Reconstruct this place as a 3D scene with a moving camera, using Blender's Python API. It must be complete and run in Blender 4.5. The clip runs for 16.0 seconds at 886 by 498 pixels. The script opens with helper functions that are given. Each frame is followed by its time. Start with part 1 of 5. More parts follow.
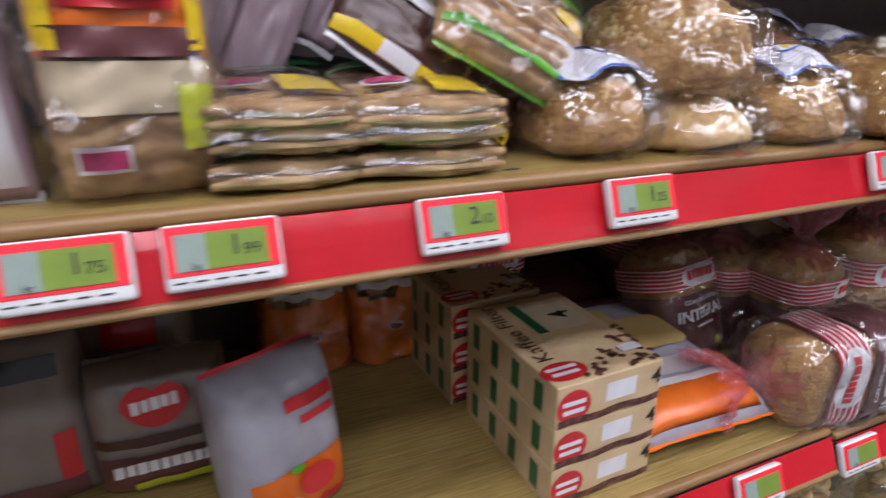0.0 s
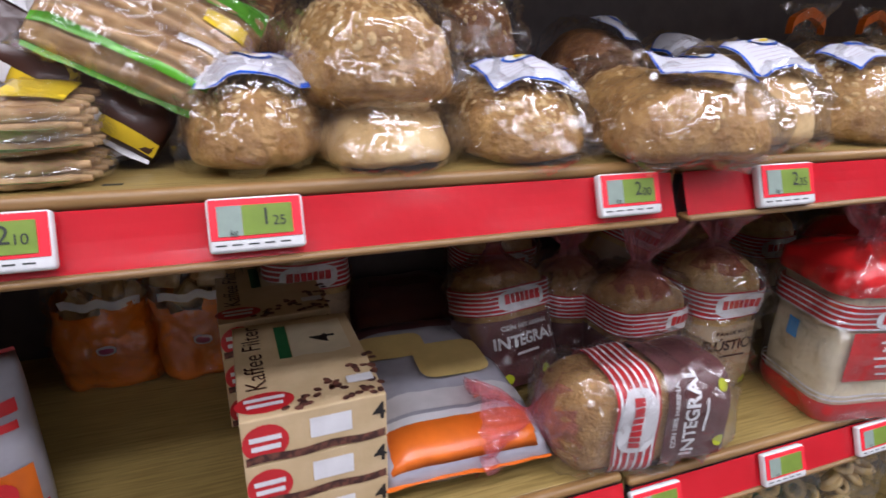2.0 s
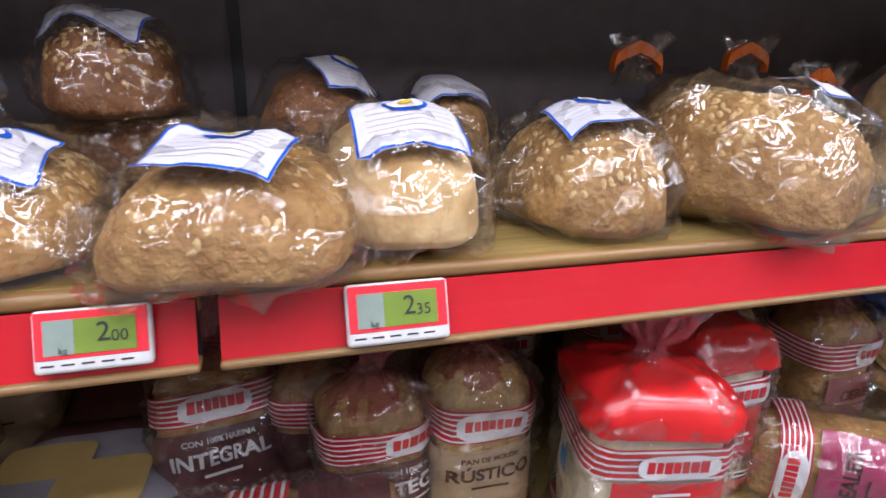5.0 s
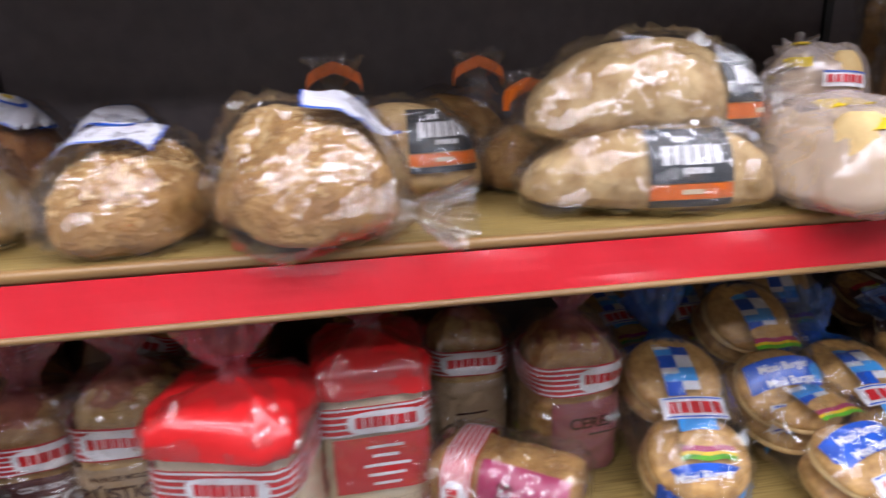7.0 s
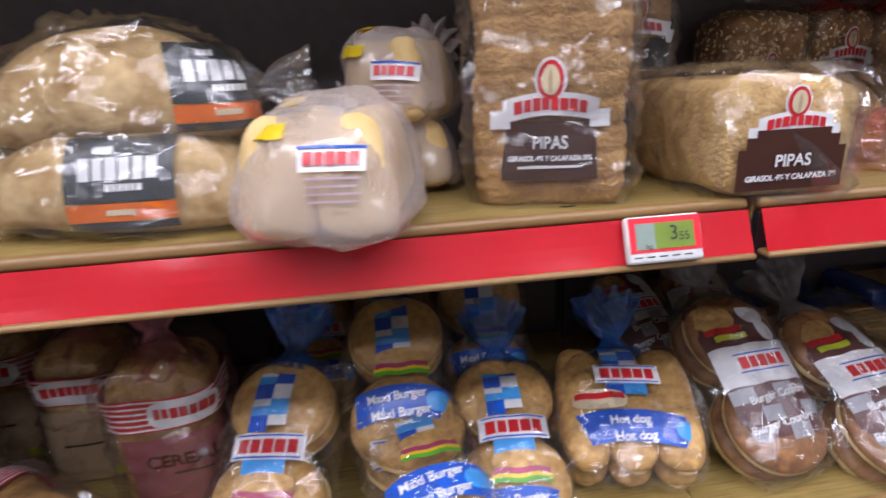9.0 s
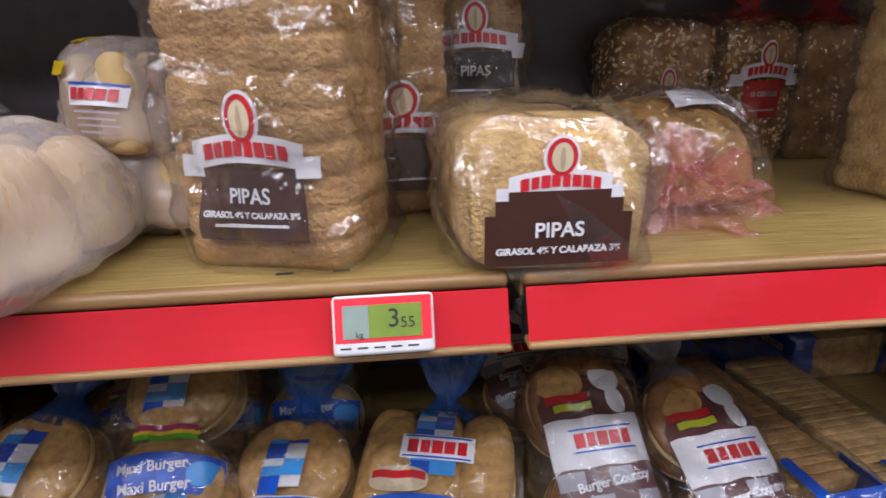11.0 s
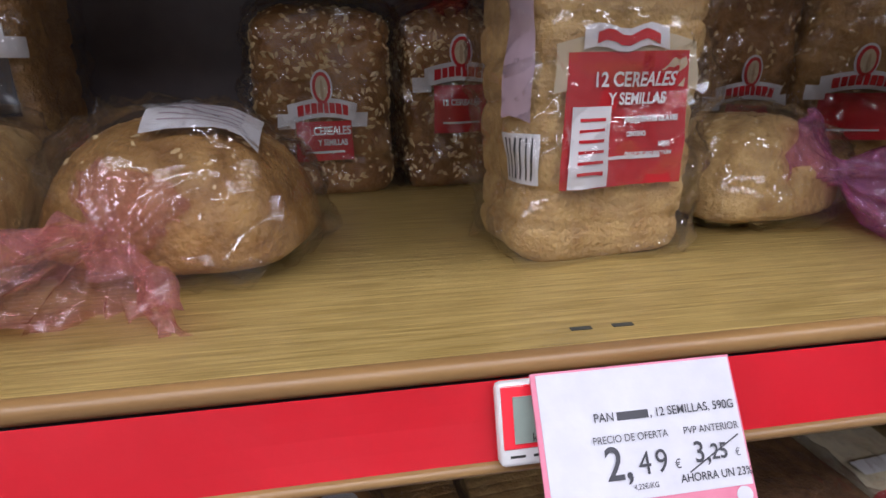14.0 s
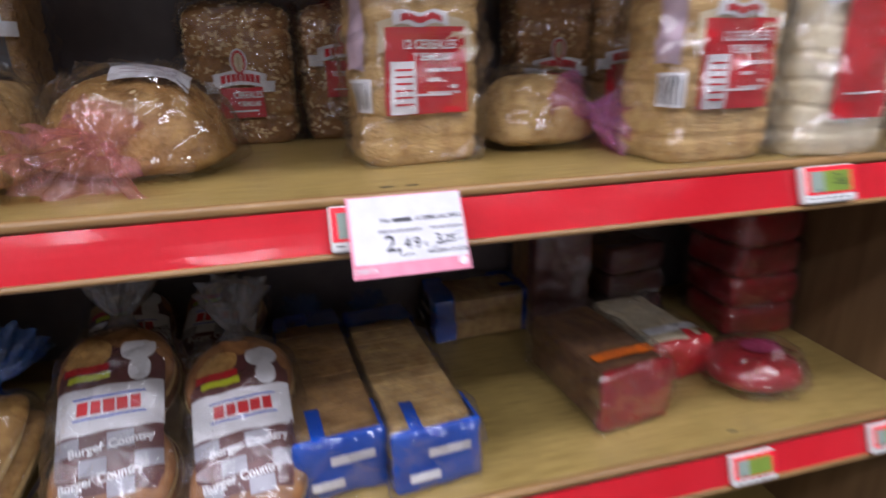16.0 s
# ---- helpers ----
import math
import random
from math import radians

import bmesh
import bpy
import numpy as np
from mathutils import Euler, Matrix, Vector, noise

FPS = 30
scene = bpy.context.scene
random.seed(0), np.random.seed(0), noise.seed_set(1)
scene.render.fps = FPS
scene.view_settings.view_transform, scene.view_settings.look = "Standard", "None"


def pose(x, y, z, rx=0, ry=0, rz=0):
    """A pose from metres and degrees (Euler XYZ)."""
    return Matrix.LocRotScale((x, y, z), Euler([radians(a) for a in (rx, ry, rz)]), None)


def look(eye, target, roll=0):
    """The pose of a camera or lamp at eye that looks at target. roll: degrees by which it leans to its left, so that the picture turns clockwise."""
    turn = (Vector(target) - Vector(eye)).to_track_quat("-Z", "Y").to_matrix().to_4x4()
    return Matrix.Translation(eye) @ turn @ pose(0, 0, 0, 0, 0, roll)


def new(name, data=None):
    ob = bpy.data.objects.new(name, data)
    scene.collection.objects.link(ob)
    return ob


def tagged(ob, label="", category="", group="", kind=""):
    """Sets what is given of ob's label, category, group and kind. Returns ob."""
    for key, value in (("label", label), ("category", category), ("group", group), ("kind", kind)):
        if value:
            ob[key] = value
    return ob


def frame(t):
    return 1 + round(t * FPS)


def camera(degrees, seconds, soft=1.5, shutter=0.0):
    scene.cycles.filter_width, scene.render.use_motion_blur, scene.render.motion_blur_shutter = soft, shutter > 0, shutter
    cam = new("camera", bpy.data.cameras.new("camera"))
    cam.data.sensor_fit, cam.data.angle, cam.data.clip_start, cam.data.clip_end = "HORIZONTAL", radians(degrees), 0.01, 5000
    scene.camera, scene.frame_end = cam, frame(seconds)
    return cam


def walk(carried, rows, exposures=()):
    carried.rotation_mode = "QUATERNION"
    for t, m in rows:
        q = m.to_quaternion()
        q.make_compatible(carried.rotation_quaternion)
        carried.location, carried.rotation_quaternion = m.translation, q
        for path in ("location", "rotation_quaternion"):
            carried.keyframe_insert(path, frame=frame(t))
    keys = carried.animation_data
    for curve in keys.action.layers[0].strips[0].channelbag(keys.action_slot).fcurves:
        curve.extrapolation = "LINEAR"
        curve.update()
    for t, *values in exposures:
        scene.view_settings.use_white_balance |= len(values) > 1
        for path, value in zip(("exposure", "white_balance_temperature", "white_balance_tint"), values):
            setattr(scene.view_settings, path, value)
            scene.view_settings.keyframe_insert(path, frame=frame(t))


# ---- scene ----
cam = camera(78.1, 16.0, shutter=0.5)
PATH = [
    (0, (-0.63, -0.317, 1.336), (0.096, 1.419, 0.66), -0.1),
    (0.5, (-0.526, -0.316, 1.339), (0.218, 1.416, 0.669), 0.3),
    (1, (-0.451, -0.303, 1.344), (0.3, 1.427, 0.677), 0.6),
    (1.5, (-0.395, -0.341, 1.347), (0.326, 1.403, 0.685), 0.8),
    (2, (-0.352, -0.38, 1.339), (0.297, 1.392, 0.678), 1.0),
    (2.5, (-0.296, -0.438, 1.34), (0.338, 1.348, 0.7), 0.7),
    (3, (-0.203, -0.463, 1.319), (0.469, 1.329, 0.738), 0.1),
    (3.5, (-0.054, -0.382, 1.344), (0.604, 1.402, 0.725), 0.9),
    (3.7, (-0.032, -0.351, 1.355), (0.633, 1.428, 0.727), 1.2),
    (5.8, (0.146, -0.337, 1.394), (0.578, 1.514, 0.769), 0.9),
    (6, (0.182, -0.359, 1.397), (0.594, 1.497, 0.775), 0.7),
    (6.5, (0.323, -0.43, 1.385), (0.646, 1.458, 0.809), -0.7),
    (7, (0.499, -0.439, 1.374), (0.794, 1.465, 0.838), -1.9),
    (7.5, (0.635, -0.411, 1.377), (0.971, 1.468, 0.78), -2.3),
    (8, (0.75, -0.405, 1.373), (1.112, 1.47, 0.778), -2.2),
    (8.5, (0.918, -0.442, 1.37), (1.192, 1.447, 0.772), -2.6),
    (9, (0.994, -0.43, 1.371), (1.256, 1.461, 0.773), -2.7),
    (9.5, (1.112, -0.356, 1.383), (1.337, 1.536, 0.773), -2.8),
    (9.7, (1.139, -0.341, 1.386), (1.355, 1.552, 0.776), -2.8),
    (11.8, (1.296, -0.382, 1.401), (1.493, 1.491, 0.73), 0.1),
    (12, (1.312, -0.39, 1.396), (1.519, 1.482, 0.724), 0.1),
    (12.5, (1.417, -0.388, 1.377), (1.633, 1.485, 0.707), 0.1),
    (13, (1.566, -0.298, 1.385), (1.777, 1.575, 0.715), -0.6),
    (13.5, (1.631, -0.24, 1.397), (1.866, 1.629, 0.724), -0.8),
    (14, (1.647, -0.228, 1.398), (1.931, 1.635, 0.728), -0.9),
    (14.5, (1.642, -0.244, 1.389), (1.954, 1.618, 0.73), -0.9),
    (15, (1.631, -0.249, 1.383), (1.958, 1.609, 0.72), -1.0),
    (15.5, (1.648, -0.297, 1.365), (1.979, 1.562, 0.706), -1.3),
    (16, (1.691, -0.47, 1.369), (2.141, 1.362, 0.706), -1.4),
]
walk(cam, [(t, look(eye, target, roll)) for t, eye, target, roll in PATH],
     exposures=[(0, -0.25), (1.5, -0.15), (3, -0.07), (6.5, 0.08), (8, -0.02), (9.5, -0.14), (12, -0.10), (13.5, -0.2), (15, -0.25), (16, -0.12)])


# ---- world, lights ----
world = bpy.data.worlds.new("world")
scene.world = world
world.use_nodes = True
world.node_tree.nodes["Background"].inputs["Color"].default_value = (0.9, 0.93, 1.0, 1)
world.node_tree.nodes["Background"].inputs["Strength"].default_value = 0.008
LAMP_WATTS = {-0.7: 15.5, -1.5: 13.5, -2.6: 9.5}
LAMP_COLOR = (0.95, 0.95, 1.10)
LAMP_PLACES = [(x, y) for y in LAMP_WATTS for x in (-2.0, -0.6, 0.8, 2.2, 3.6)]

# ---- materials ----
from mathutils.bvhtree import BVHTree


def mat(name, color, rough=0.5, color2=None, scale=40.0, stretch=(1, 1, 1), bump=0.0, bump_scale=None, metal=0.0, coat=0.0, spec=0.5, detail=6.0, lo=0.35, hi=0.65):
    """A surface with colour grain, broad variation and relief."""
    m = bpy.data.materials.new(name)
    m.use_nodes = True
    nt = m.node_tree
    b = nt.nodes["Principled BSDF"]
    b.inputs["Roughness"].default_value = rough
    b.inputs["Metallic"].default_value = metal
    b.inputs["Coat Weight"].default_value = coat
    b.inputs["Coat Roughness"].default_value = 0.08
    b.inputs["Specular IOR Level"].default_value = spec
    tc = nt.nodes.new("ShaderNodeTexCoord")
    mp = nt.nodes.new("ShaderNodeMapping")
    mp.inputs["Scale"].default_value = stretch
    nt.links.new(tc.outputs["Object"], mp.inputs["Vector"])
    n = nt.nodes.new("ShaderNodeTexNoise")
    n.inputs["Scale"].default_value, n.inputs["Detail"].default_value = scale, detail
    nt.links.new(mp.outputs["Vector"], n.inputs["Vector"])
    ramp = nt.nodes.new("ShaderNodeValToRGB")
    c2 = color2 or tuple(c * 0.8 for c in color)
    ramp.color_ramp.elements[0].position, ramp.color_ramp.elements[0].color = lo, (*c2, 1)
    ramp.color_ramp.elements[1].position, ramp.color_ramp.elements[1].color = hi, (*color, 1)
    nt.links.new(n.outputs["Fac"], ramp.inputs["Fac"])
    broad = nt.nodes.new("ShaderNodeTexNoise")
    broad.inputs["Scale"].default_value = max(scale * 0.12, 3)
    nt.links.new(tc.outputs["Object"], broad.inputs["Vector"])
    mul = nt.nodes.new("ShaderNodeMapRange")
    mul.inputs["To Min"].default_value, mul.inputs["To Max"].default_value = 0.82, 1.14
    nt.links.new(broad.outputs["Fac"], mul.inputs["Value"])
    mix = nt.nodes.new("ShaderNodeMix")
    mix.data_type, mix.blend_type = "RGBA", "MULTIPLY"
    mix.inputs["Factor"].default_value = 1.0
    nt.links.new(ramp.outputs["Color"], mix.inputs["A"])
    nt.links.new(mul.outputs["Result"], mix.inputs["B"])
    nt.links.new(mix.outputs["Result"], b.inputs["Base Color"])
    if bump:
        bn = nt.nodes.new("ShaderNodeTexNoise")
        bn.inputs["Scale"].default_value, bn.inputs["Detail"].default_value = bump_scale or scale, 4.0
        nt.links.new(mp.outputs["Vector"], bn.inputs["Vector"])
        bu = nt.nodes.new("ShaderNodeBump")
        bu.inputs["Strength"].default_value, bu.inputs["Distance"].default_value = bump, 0.004
        nt.links.new(bn.outputs["Fac"], bu.inputs["Height"])
        nt.links.new(bu.outputs["Normal"], b.inputs["Normal"])
    return m


def film(name, tint=(1, 1, 1), haze=0.010, gloss=0.05, haze_color=(0.9, 0.9, 0.92), wrinkle=15.0, strength=0.6):
    """Thin wrinkled packaging film: clear, slightly milky, glossy."""
    m = bpy.data.materials.new(name)
    m.use_nodes = True
    nt = m.node_tree
    nt.nodes.remove(nt.nodes["Principled BSDF"])
    out = nt.nodes["Material Output"]
    tr = nt.nodes.new("ShaderNodeBsdfTransparent")
    tr.inputs["Color"].default_value = (*tint, 1)
    df = nt.nodes.new("ShaderNodeBsdfDiffuse")
    df.inputs["Color"].default_value = (*haze_color, 1)
    gl = nt.nodes.new("ShaderNodeBsdfGlossy")
    gl.inputs["Roughness"].default_value = gloss
    tc = nt.nodes.new("ShaderNodeTexCoord")
    no = nt.nodes.new("ShaderNodeTexNoise")
    no.inputs["Scale"].default_value, no.inputs["Detail"].default_value, no.inputs["Distortion"].default_value = wrinkle, 3.0, 1.6
    nt.links.new(tc.outputs["Object"], no.inputs["Vector"])
    vo = nt.nodes.new("ShaderNodeTexVoronoi")
    add = nt.nodes.new("ShaderNodeVectorMath")
    add.operation = "MULTIPLY_ADD"
    add.inputs[1].default_value = (0.05, 0.05, 0.05)
    nt.links.new(no.outputs["Color"], add.inputs[0])
    nt.links.new(tc.outputs["Object"], add.inputs[2])
    vo.feature = "F1"
    vo.inputs["Scale"].default_value = wrinkle * 1.5
    nt.links.new(add.outputs[0], vo.inputs["Vector"])
    rg = nt.nodes.new("ShaderNodeTexNoise")
    rg.noise_type = "RIDGED_MULTIFRACTAL"
    rg.inputs["Scale"].default_value, rg.inputs["Detail"].default_value, rg.inputs["Distortion"].default_value = wrinkle * 1.1, 1.5, 0.6
    nt.links.new(add.outputs[0], rg.inputs["Vector"])
    fold = nt.nodes.new("ShaderNodeMath")
    fold.operation = "MULTIPLY_ADD"
    fold.inputs[1].default_value = 0.35
    nt.links.new(rg.outputs["Fac"], fold.inputs[0])
    nt.links.new(no.outputs["Fac"], fold.inputs[2])
    hsum = nt.nodes.new("ShaderNodeMath")
    hsum.operation = "MULTIPLY_ADD"
    hsum.inputs[1].default_value = 0.5
    nt.links.new(vo.outputs["Distance"], hsum.inputs[0])
    nt.links.new(fold.outputs[0], hsum.inputs[2])
    bu = nt.nodes.new("ShaderNodeBump")
    bu.inputs["Strength"].default_value, bu.inputs["Distance"].default_value = strength, 0.014
    nt.links.new(hsum.outputs[0], bu.inputs["Height"])
    cell = nt.nodes.new("ShaderNodeTexVoronoi")
    cell.inputs["Scale"].default_value = wrinkle * 2.6
    nt.links.new(add.outputs[0], cell.inputs["Vector"])
    tilt = nt.nodes.new("ShaderNodeVectorMath")
    tilt.operation = "SUBTRACT"
    tilt.inputs[1].default_value = (0.5, 0.5, 0.5)
    nt.links.new(cell.outputs["Color"], tilt.inputs[0])
    bent = nt.nodes.new("ShaderNodeVectorMath")
    bent.operation = "MULTIPLY_ADD"
    bent.inputs[1].default_value = (0.45, 0.45, 0.45)
    nt.links.new(tilt.outputs[0], bent.inputs[0])
    nt.links.new(bu.outputs["Normal"], bent.inputs[2])
    unit = nt.nodes.new("ShaderNodeVectorMath")
    unit.operation = "NORMALIZE"
    nt.links.new(bent.outputs[0], unit.inputs[0])
    nt.links.new(unit.outputs[0], gl.inputs["Normal"])
    frs = nt.nodes.new("ShaderNodeFresnel")
    frs.inputs["IOR"].default_value = 1.5
    nt.links.new(unit.outputs[0], frs.inputs["Normal"])
    dbl = nt.nodes.new("ShaderNodeMath")
    dbl.operation = "MULTIPLY"
    dbl.inputs[1].default_value = 2.4
    nt.links.new(frs.outputs[0], dbl.inputs[0])
    fr = nt.nodes.new("ShaderNodeMath")
    fr.operation = "MINIMUM"
    fr.inputs[1].default_value = 0.30
    nt.links.new(dbl.outputs[0], fr.inputs[0])
    m1 = nt.nodes.new("ShaderNodeMixShader")
    m1.inputs["Fac"].default_value = haze
    nt.links.new(tr.outputs[0], m1.inputs[1])
    nt.links.new(df.outputs[0], m1.inputs[2])
    m2 = nt.nodes.new("ShaderNodeMixShader")
    nt.links.new(fr.outputs[0], m2.inputs["Fac"])
    nt.links.new(m1.outputs[0], m2.inputs[1])
    nt.links.new(gl.outputs[0], m2.inputs[2])
    nt.links.new(m2.outputs[0], out.inputs["Surface"])
    return m


OAK = mat("oak_laminate", (0.34, 0.24, 0.082), 0.33, (0.205, 0.135, 0.038), 260, (0.06, 1.3, 1), 0.2, 200, lo=0.30, hi=0.62)
OAK_EDGE = mat("oak_edging", (0.30, 0.17, 0.06), 0.38, (0.22, 0.12, 0.045), 60, (0.1, 1, 1), 0.1)
SIDE_WOOD = mat("side_panel_wood", (0.18, 0.105, 0.048), 0.5, (0.12, 0.065, 0.028), 60, (1, 1.2, 0.07), 0.1)
BACK_METAL = mat("back_panel_paint", (0.125, 0.102, 0.106), 0.45, (0.10, 0.083, 0.086), 30, bump=0.05, bump_scale=400)
BLACK_METAL = mat("black_upright", (0.02, 0.02, 0.022), 0.5)
RED_STRIP = mat("red_price_strip", (0.95, 0.030, 0.052), 0.25, (0.92, 0.022, 0.042), 14, bump=0.6, bump_scale=10, coat=1.0)
LABEL_WHITE = mat("label_casing", (0.78, 0.78, 0.77), 0.4, (0.70, 0.70, 0.69), 60, coat=0.2)
LCD_GREEN = mat("lcd_green", (0.20, 0.29, 0.045), 0.3, (0.17, 0.25, 0.04), 60)
LCD_GREY = mat("lcd_grey", (0.28, 0.35, 0.30), 0.3, (0.24, 0.30, 0.26), 60)
INK = mat("dark_ink", (0.03, 0.035, 0.03), 0.6)
PAPER = mat("white_paper", (0.62, 0.62, 0.66), 0.6, (0.58, 0.58, 0.62), 60, bump=0.1)
PINK_PRINT = mat("pink_print", (0.72, 0.24, 0.33), 0.45, (0.66, 0.2, 0.29), 60)
# Floor, wall and ceiling colours are kept dark to limit bounced light.
FLOOR_TILE = mat("floor_tile", (0.20, 0.19, 0.18), 0.3, (0.16, 0.155, 0.15), 20)
WALL_PAINT = mat("wall_paint", (0.30, 0.29, 0.28), 0.8, (0.26, 0.25, 0.24), 12)


def finish(name, bm, material, parent=None, label="", smooth=True):
    me = bpy.data.meshes.new(name)
    bm.to_mesh(me)
    bm.free()
    for p in me.polygons:
        p.use_smooth = smooth
    me.materials.append(material)
    ob = new(name, me)
    if parent is not None:
        ob.parent = parent
    if label:
        ob["label"] = label
    return ob


def part(name, bm, material, parent, label="", smooth=True):
    return finish(name, bm, material, parent, label, smooth)


def thing(name, m, label, category, group=""):
    e = new(name)
    e.empty_display_size = 0.05
    e.matrix_basis = m
    return tagged(e, label, category, group)


def box(x0, x1, y0, y1, z0, z1, bevel=0.0, bm=None):
    own = bmesh.new()
    bmesh.ops.create_cube(own, size=1.0)
    for v in own.verts:
        v.co = Vector(((x0 + x1) / 2 + v.co.x * (x1 - x0), (y0 + y1) / 2 + v.co.y * (y1 - y0), (z0 + z1) / 2 + v.co.z * (z1 - z0)))
    if bevel:
        bmesh.ops.bevel(own, geom=own.edges[:], offset=bevel, segments=2, profile=0.5, affect="EDGES")
    if bm is None:
        return own
    me = bpy.data.meshes.new("tmp")
    own.to_mesh(me)
    own.free()
    bm.from_mesh(me)
    bpy.data.meshes.remove(me)
    return bm


def structure(name, bm, material, label, category, smooth=False):
    return tagged(finish(name, bm, material, None, "", smooth), label, category, "", "structure")


# ---- the shop around: unseen, added to close the room ----
X0, X1 = -1.33, 2.505
structure("floor", box(-4, 5.5, -3.4, 0.9, -0.1, 0), FLOOR_TILE, "speckled shop floor tiles in the aisle, darkened to cut bounced light", "floor")
structure("ceiling", box(-4, 5.5, -3.4, 0.9, 3.2, 3.3), WALL_PAINT, "plain unseen shop ceiling over the aisle, darkened to cut bounced light", "ceiling")
structure("wall_south", box(-4, 5.5, -3.5, -3.4, 0, 3.2), WALL_PAINT, "plain unseen wall added across the aisle to close the room", "wall")
structure("wall_north", box(-4, 5.5, 0.9, 1.0, 0, 3.2), WALL_PAINT, "plain unseen wall added behind the shelving to close the room", "wall")
structure("wall_west", box(-4.1, -4, -3.5, 1.0, 0, 3.2), WALL_PAINT, "plain unseen wall added at the aisle end to close the room", "wall")
structure("wall_east", box(5.5, 5.6, -3.5, 1.0, 0, 3.2), WALL_PAINT, "plain unseen wall added at the aisle end to close the room", "wall")
TUBE = bpy.data.materials.new("lamp_diffuser")
TUBE.use_nodes = True
TUBE.node_tree.nodes["Principled BSDF"].inputs["Emission Color"].default_value = (*LAMP_COLOR, 1)
TUBE.node_tree.nodes["Principled BSDF"].inputs["Emission Strength"].default_value = 4.0
for lx, ly in LAMP_PLACES:
    t = thing("ceiling_light", pose(lx, ly, 3.2), "white ceiling light with a long bright fluorescent diffuser", "ceiling light", "ceiling lights")
    part("housing", box(-0.65, 0.65, -0.17, 0.17, -0.06, 0, 0.005), LABEL_WHITE, t, "", False)
    part("diffuser", box(-0.62, 0.62, -0.14, 0.14, -0.075, -0.061, 0.004), TUBE, t, "bright diffuser", False)
    lamp = bpy.data.lights.new("tube_lamp", "AREA")
    lamp.shape, lamp.size, lamp.size_y, lamp.energy, lamp.color = "RECTANGLE", 1.2, 0.26, LAMP_WATTS[ly], LAMP_COLOR
    lo_ = new("tube_lamp", lamp)
    lo_.matrix_basis = pose(lx, ly, 3.115)

# ---- shelving ----
YB = 0.47
JOINTS = [-1.33, 0.0015, 1.3325, 2.505]
structure("back_panel", box(X0, X1, YB, YB + 0.02, 0.1, 2.1), BACK_METAL, "dark grey painted metal back panel of the shelving", "back panel")
structure("side_panel_left", box(X0 - 0.03, X0, -0.05, YB, 0, 2.1), SIDE_WOOD, "brown wooden end panel of the shelving", "side panel")
structure("side_panel_right", box(X1, X1 + 0.03, -0.05, YB, 0, 2.1), SIDE_WOOD, "brown wooden end panel of the shelving", "side panel")
structure("plinth", box(X0, X1, 0.02, YB, 0, 0.12), BLACK_METAL, "dark kick plate under the shelving", "plinth")
for jx in JOINTS[1:3]:
    up = thing("upright", pose(jx, YB, 0), "slotted black steel upright between two shelf bays", "upright", "uprights")
    bm = box(-0.007, 0.007, -0.007, 0.0, 0.1, 2.1)
    part("post", bm, BLACK_METAL, up, "", False)


def shelf(x0, x1, z, holes=(), name="shelf"):
    """A laminate board with rounded edging, red price strip and lower lip. z: top of the board."""
    t = thing(name, pose(0, 0, z), "oak laminate shelf board with a red price strip along its front", "shelf", "shelf boards")
    part("board", box(x0, x1, 0.006, YB - 0.004, -0.022, 0, 0.0015), OAK, t, "", False)
    part("edging", box(x0, x1, -0.004, 0.008, -0.010, 0.0008, 0.004), OAK_EDGE, t, "rounded darker edging")
    bm = bmesh.new()
    n = 90
    rows = []
    for i in range(n + 1):
        x = x0 + 0.001 + (x1 - x0 - 0.002) * i / n
        w = 0.0022 * noise.noise((x * 9, z * 5, 3.3))
        rows.append([bm.verts.new((x, -0.004 - 0.015 * k / 4 + w * math.sin(math.pi * k / 4) - 0.001, -0.009 - 0.0365 * k / 4)) for k in range(5)])
    for a, b in zip(rows, rows[1:]):
        for k in range(4):
            bm.faces.new((a[k], a[k + 1], b[k + 1], b[k]))
    bmesh.ops.solidify(bm, geom=bm.faces[:], thickness=0.0015)
    part("price_strip", bm, RED_STRIP, t, "glossy red price strip", False)
    part("lip", box(x0, x1, -0.0235, -0.006, -0.0505, -0.0445, 0.0028), OAK_EDGE, t, "lower wooden lip")
    part("apron", box(x0 + 0.002, x1 - 0.002, -0.002, 0.006, -0.05, -0.013), BLACK_METAL, t, "", False)
    for hx in holes:
        part("slot", box(hx - 0.006, hx + 0.006, 0.020, 0.0235, 0.0002, 0.0006, 0.0), INK, t, "", False)
    return t


GAP = 0.0055
LOWER = (0.920, 0.908, 0.893)


def zl(x):
    """Top of the lower shelf board in the bay at x."""
    return LOWER[sum(x > j for j in JOINTS[1:3])] + 0.0005


for i in range(3):
    a, b = JOINTS[i] + (GAP if i else 0), JOINTS[i + 1] - (GAP if i < 2 else 0)
    shelf(a, b, 1.257, {0: (-0.47, -0.435), 1: (1.17, 1.21), 2: (1.76, 1.784)}[i])
    shelf(a, b, LOWER[i], {0: (), 1: (1.235, 1.275), 2: (2.2,)}[i])
    shelf(a, b, 0.55)
    t = thing("shelf", pose(0, 0, 1.70), "oak laminate shelf board above the bread shelf", "shelf", "shelf boards")
    part("board", box(a, b, -0.05, YB - 0.004, -0.03, 0), OAK, t, "", False)


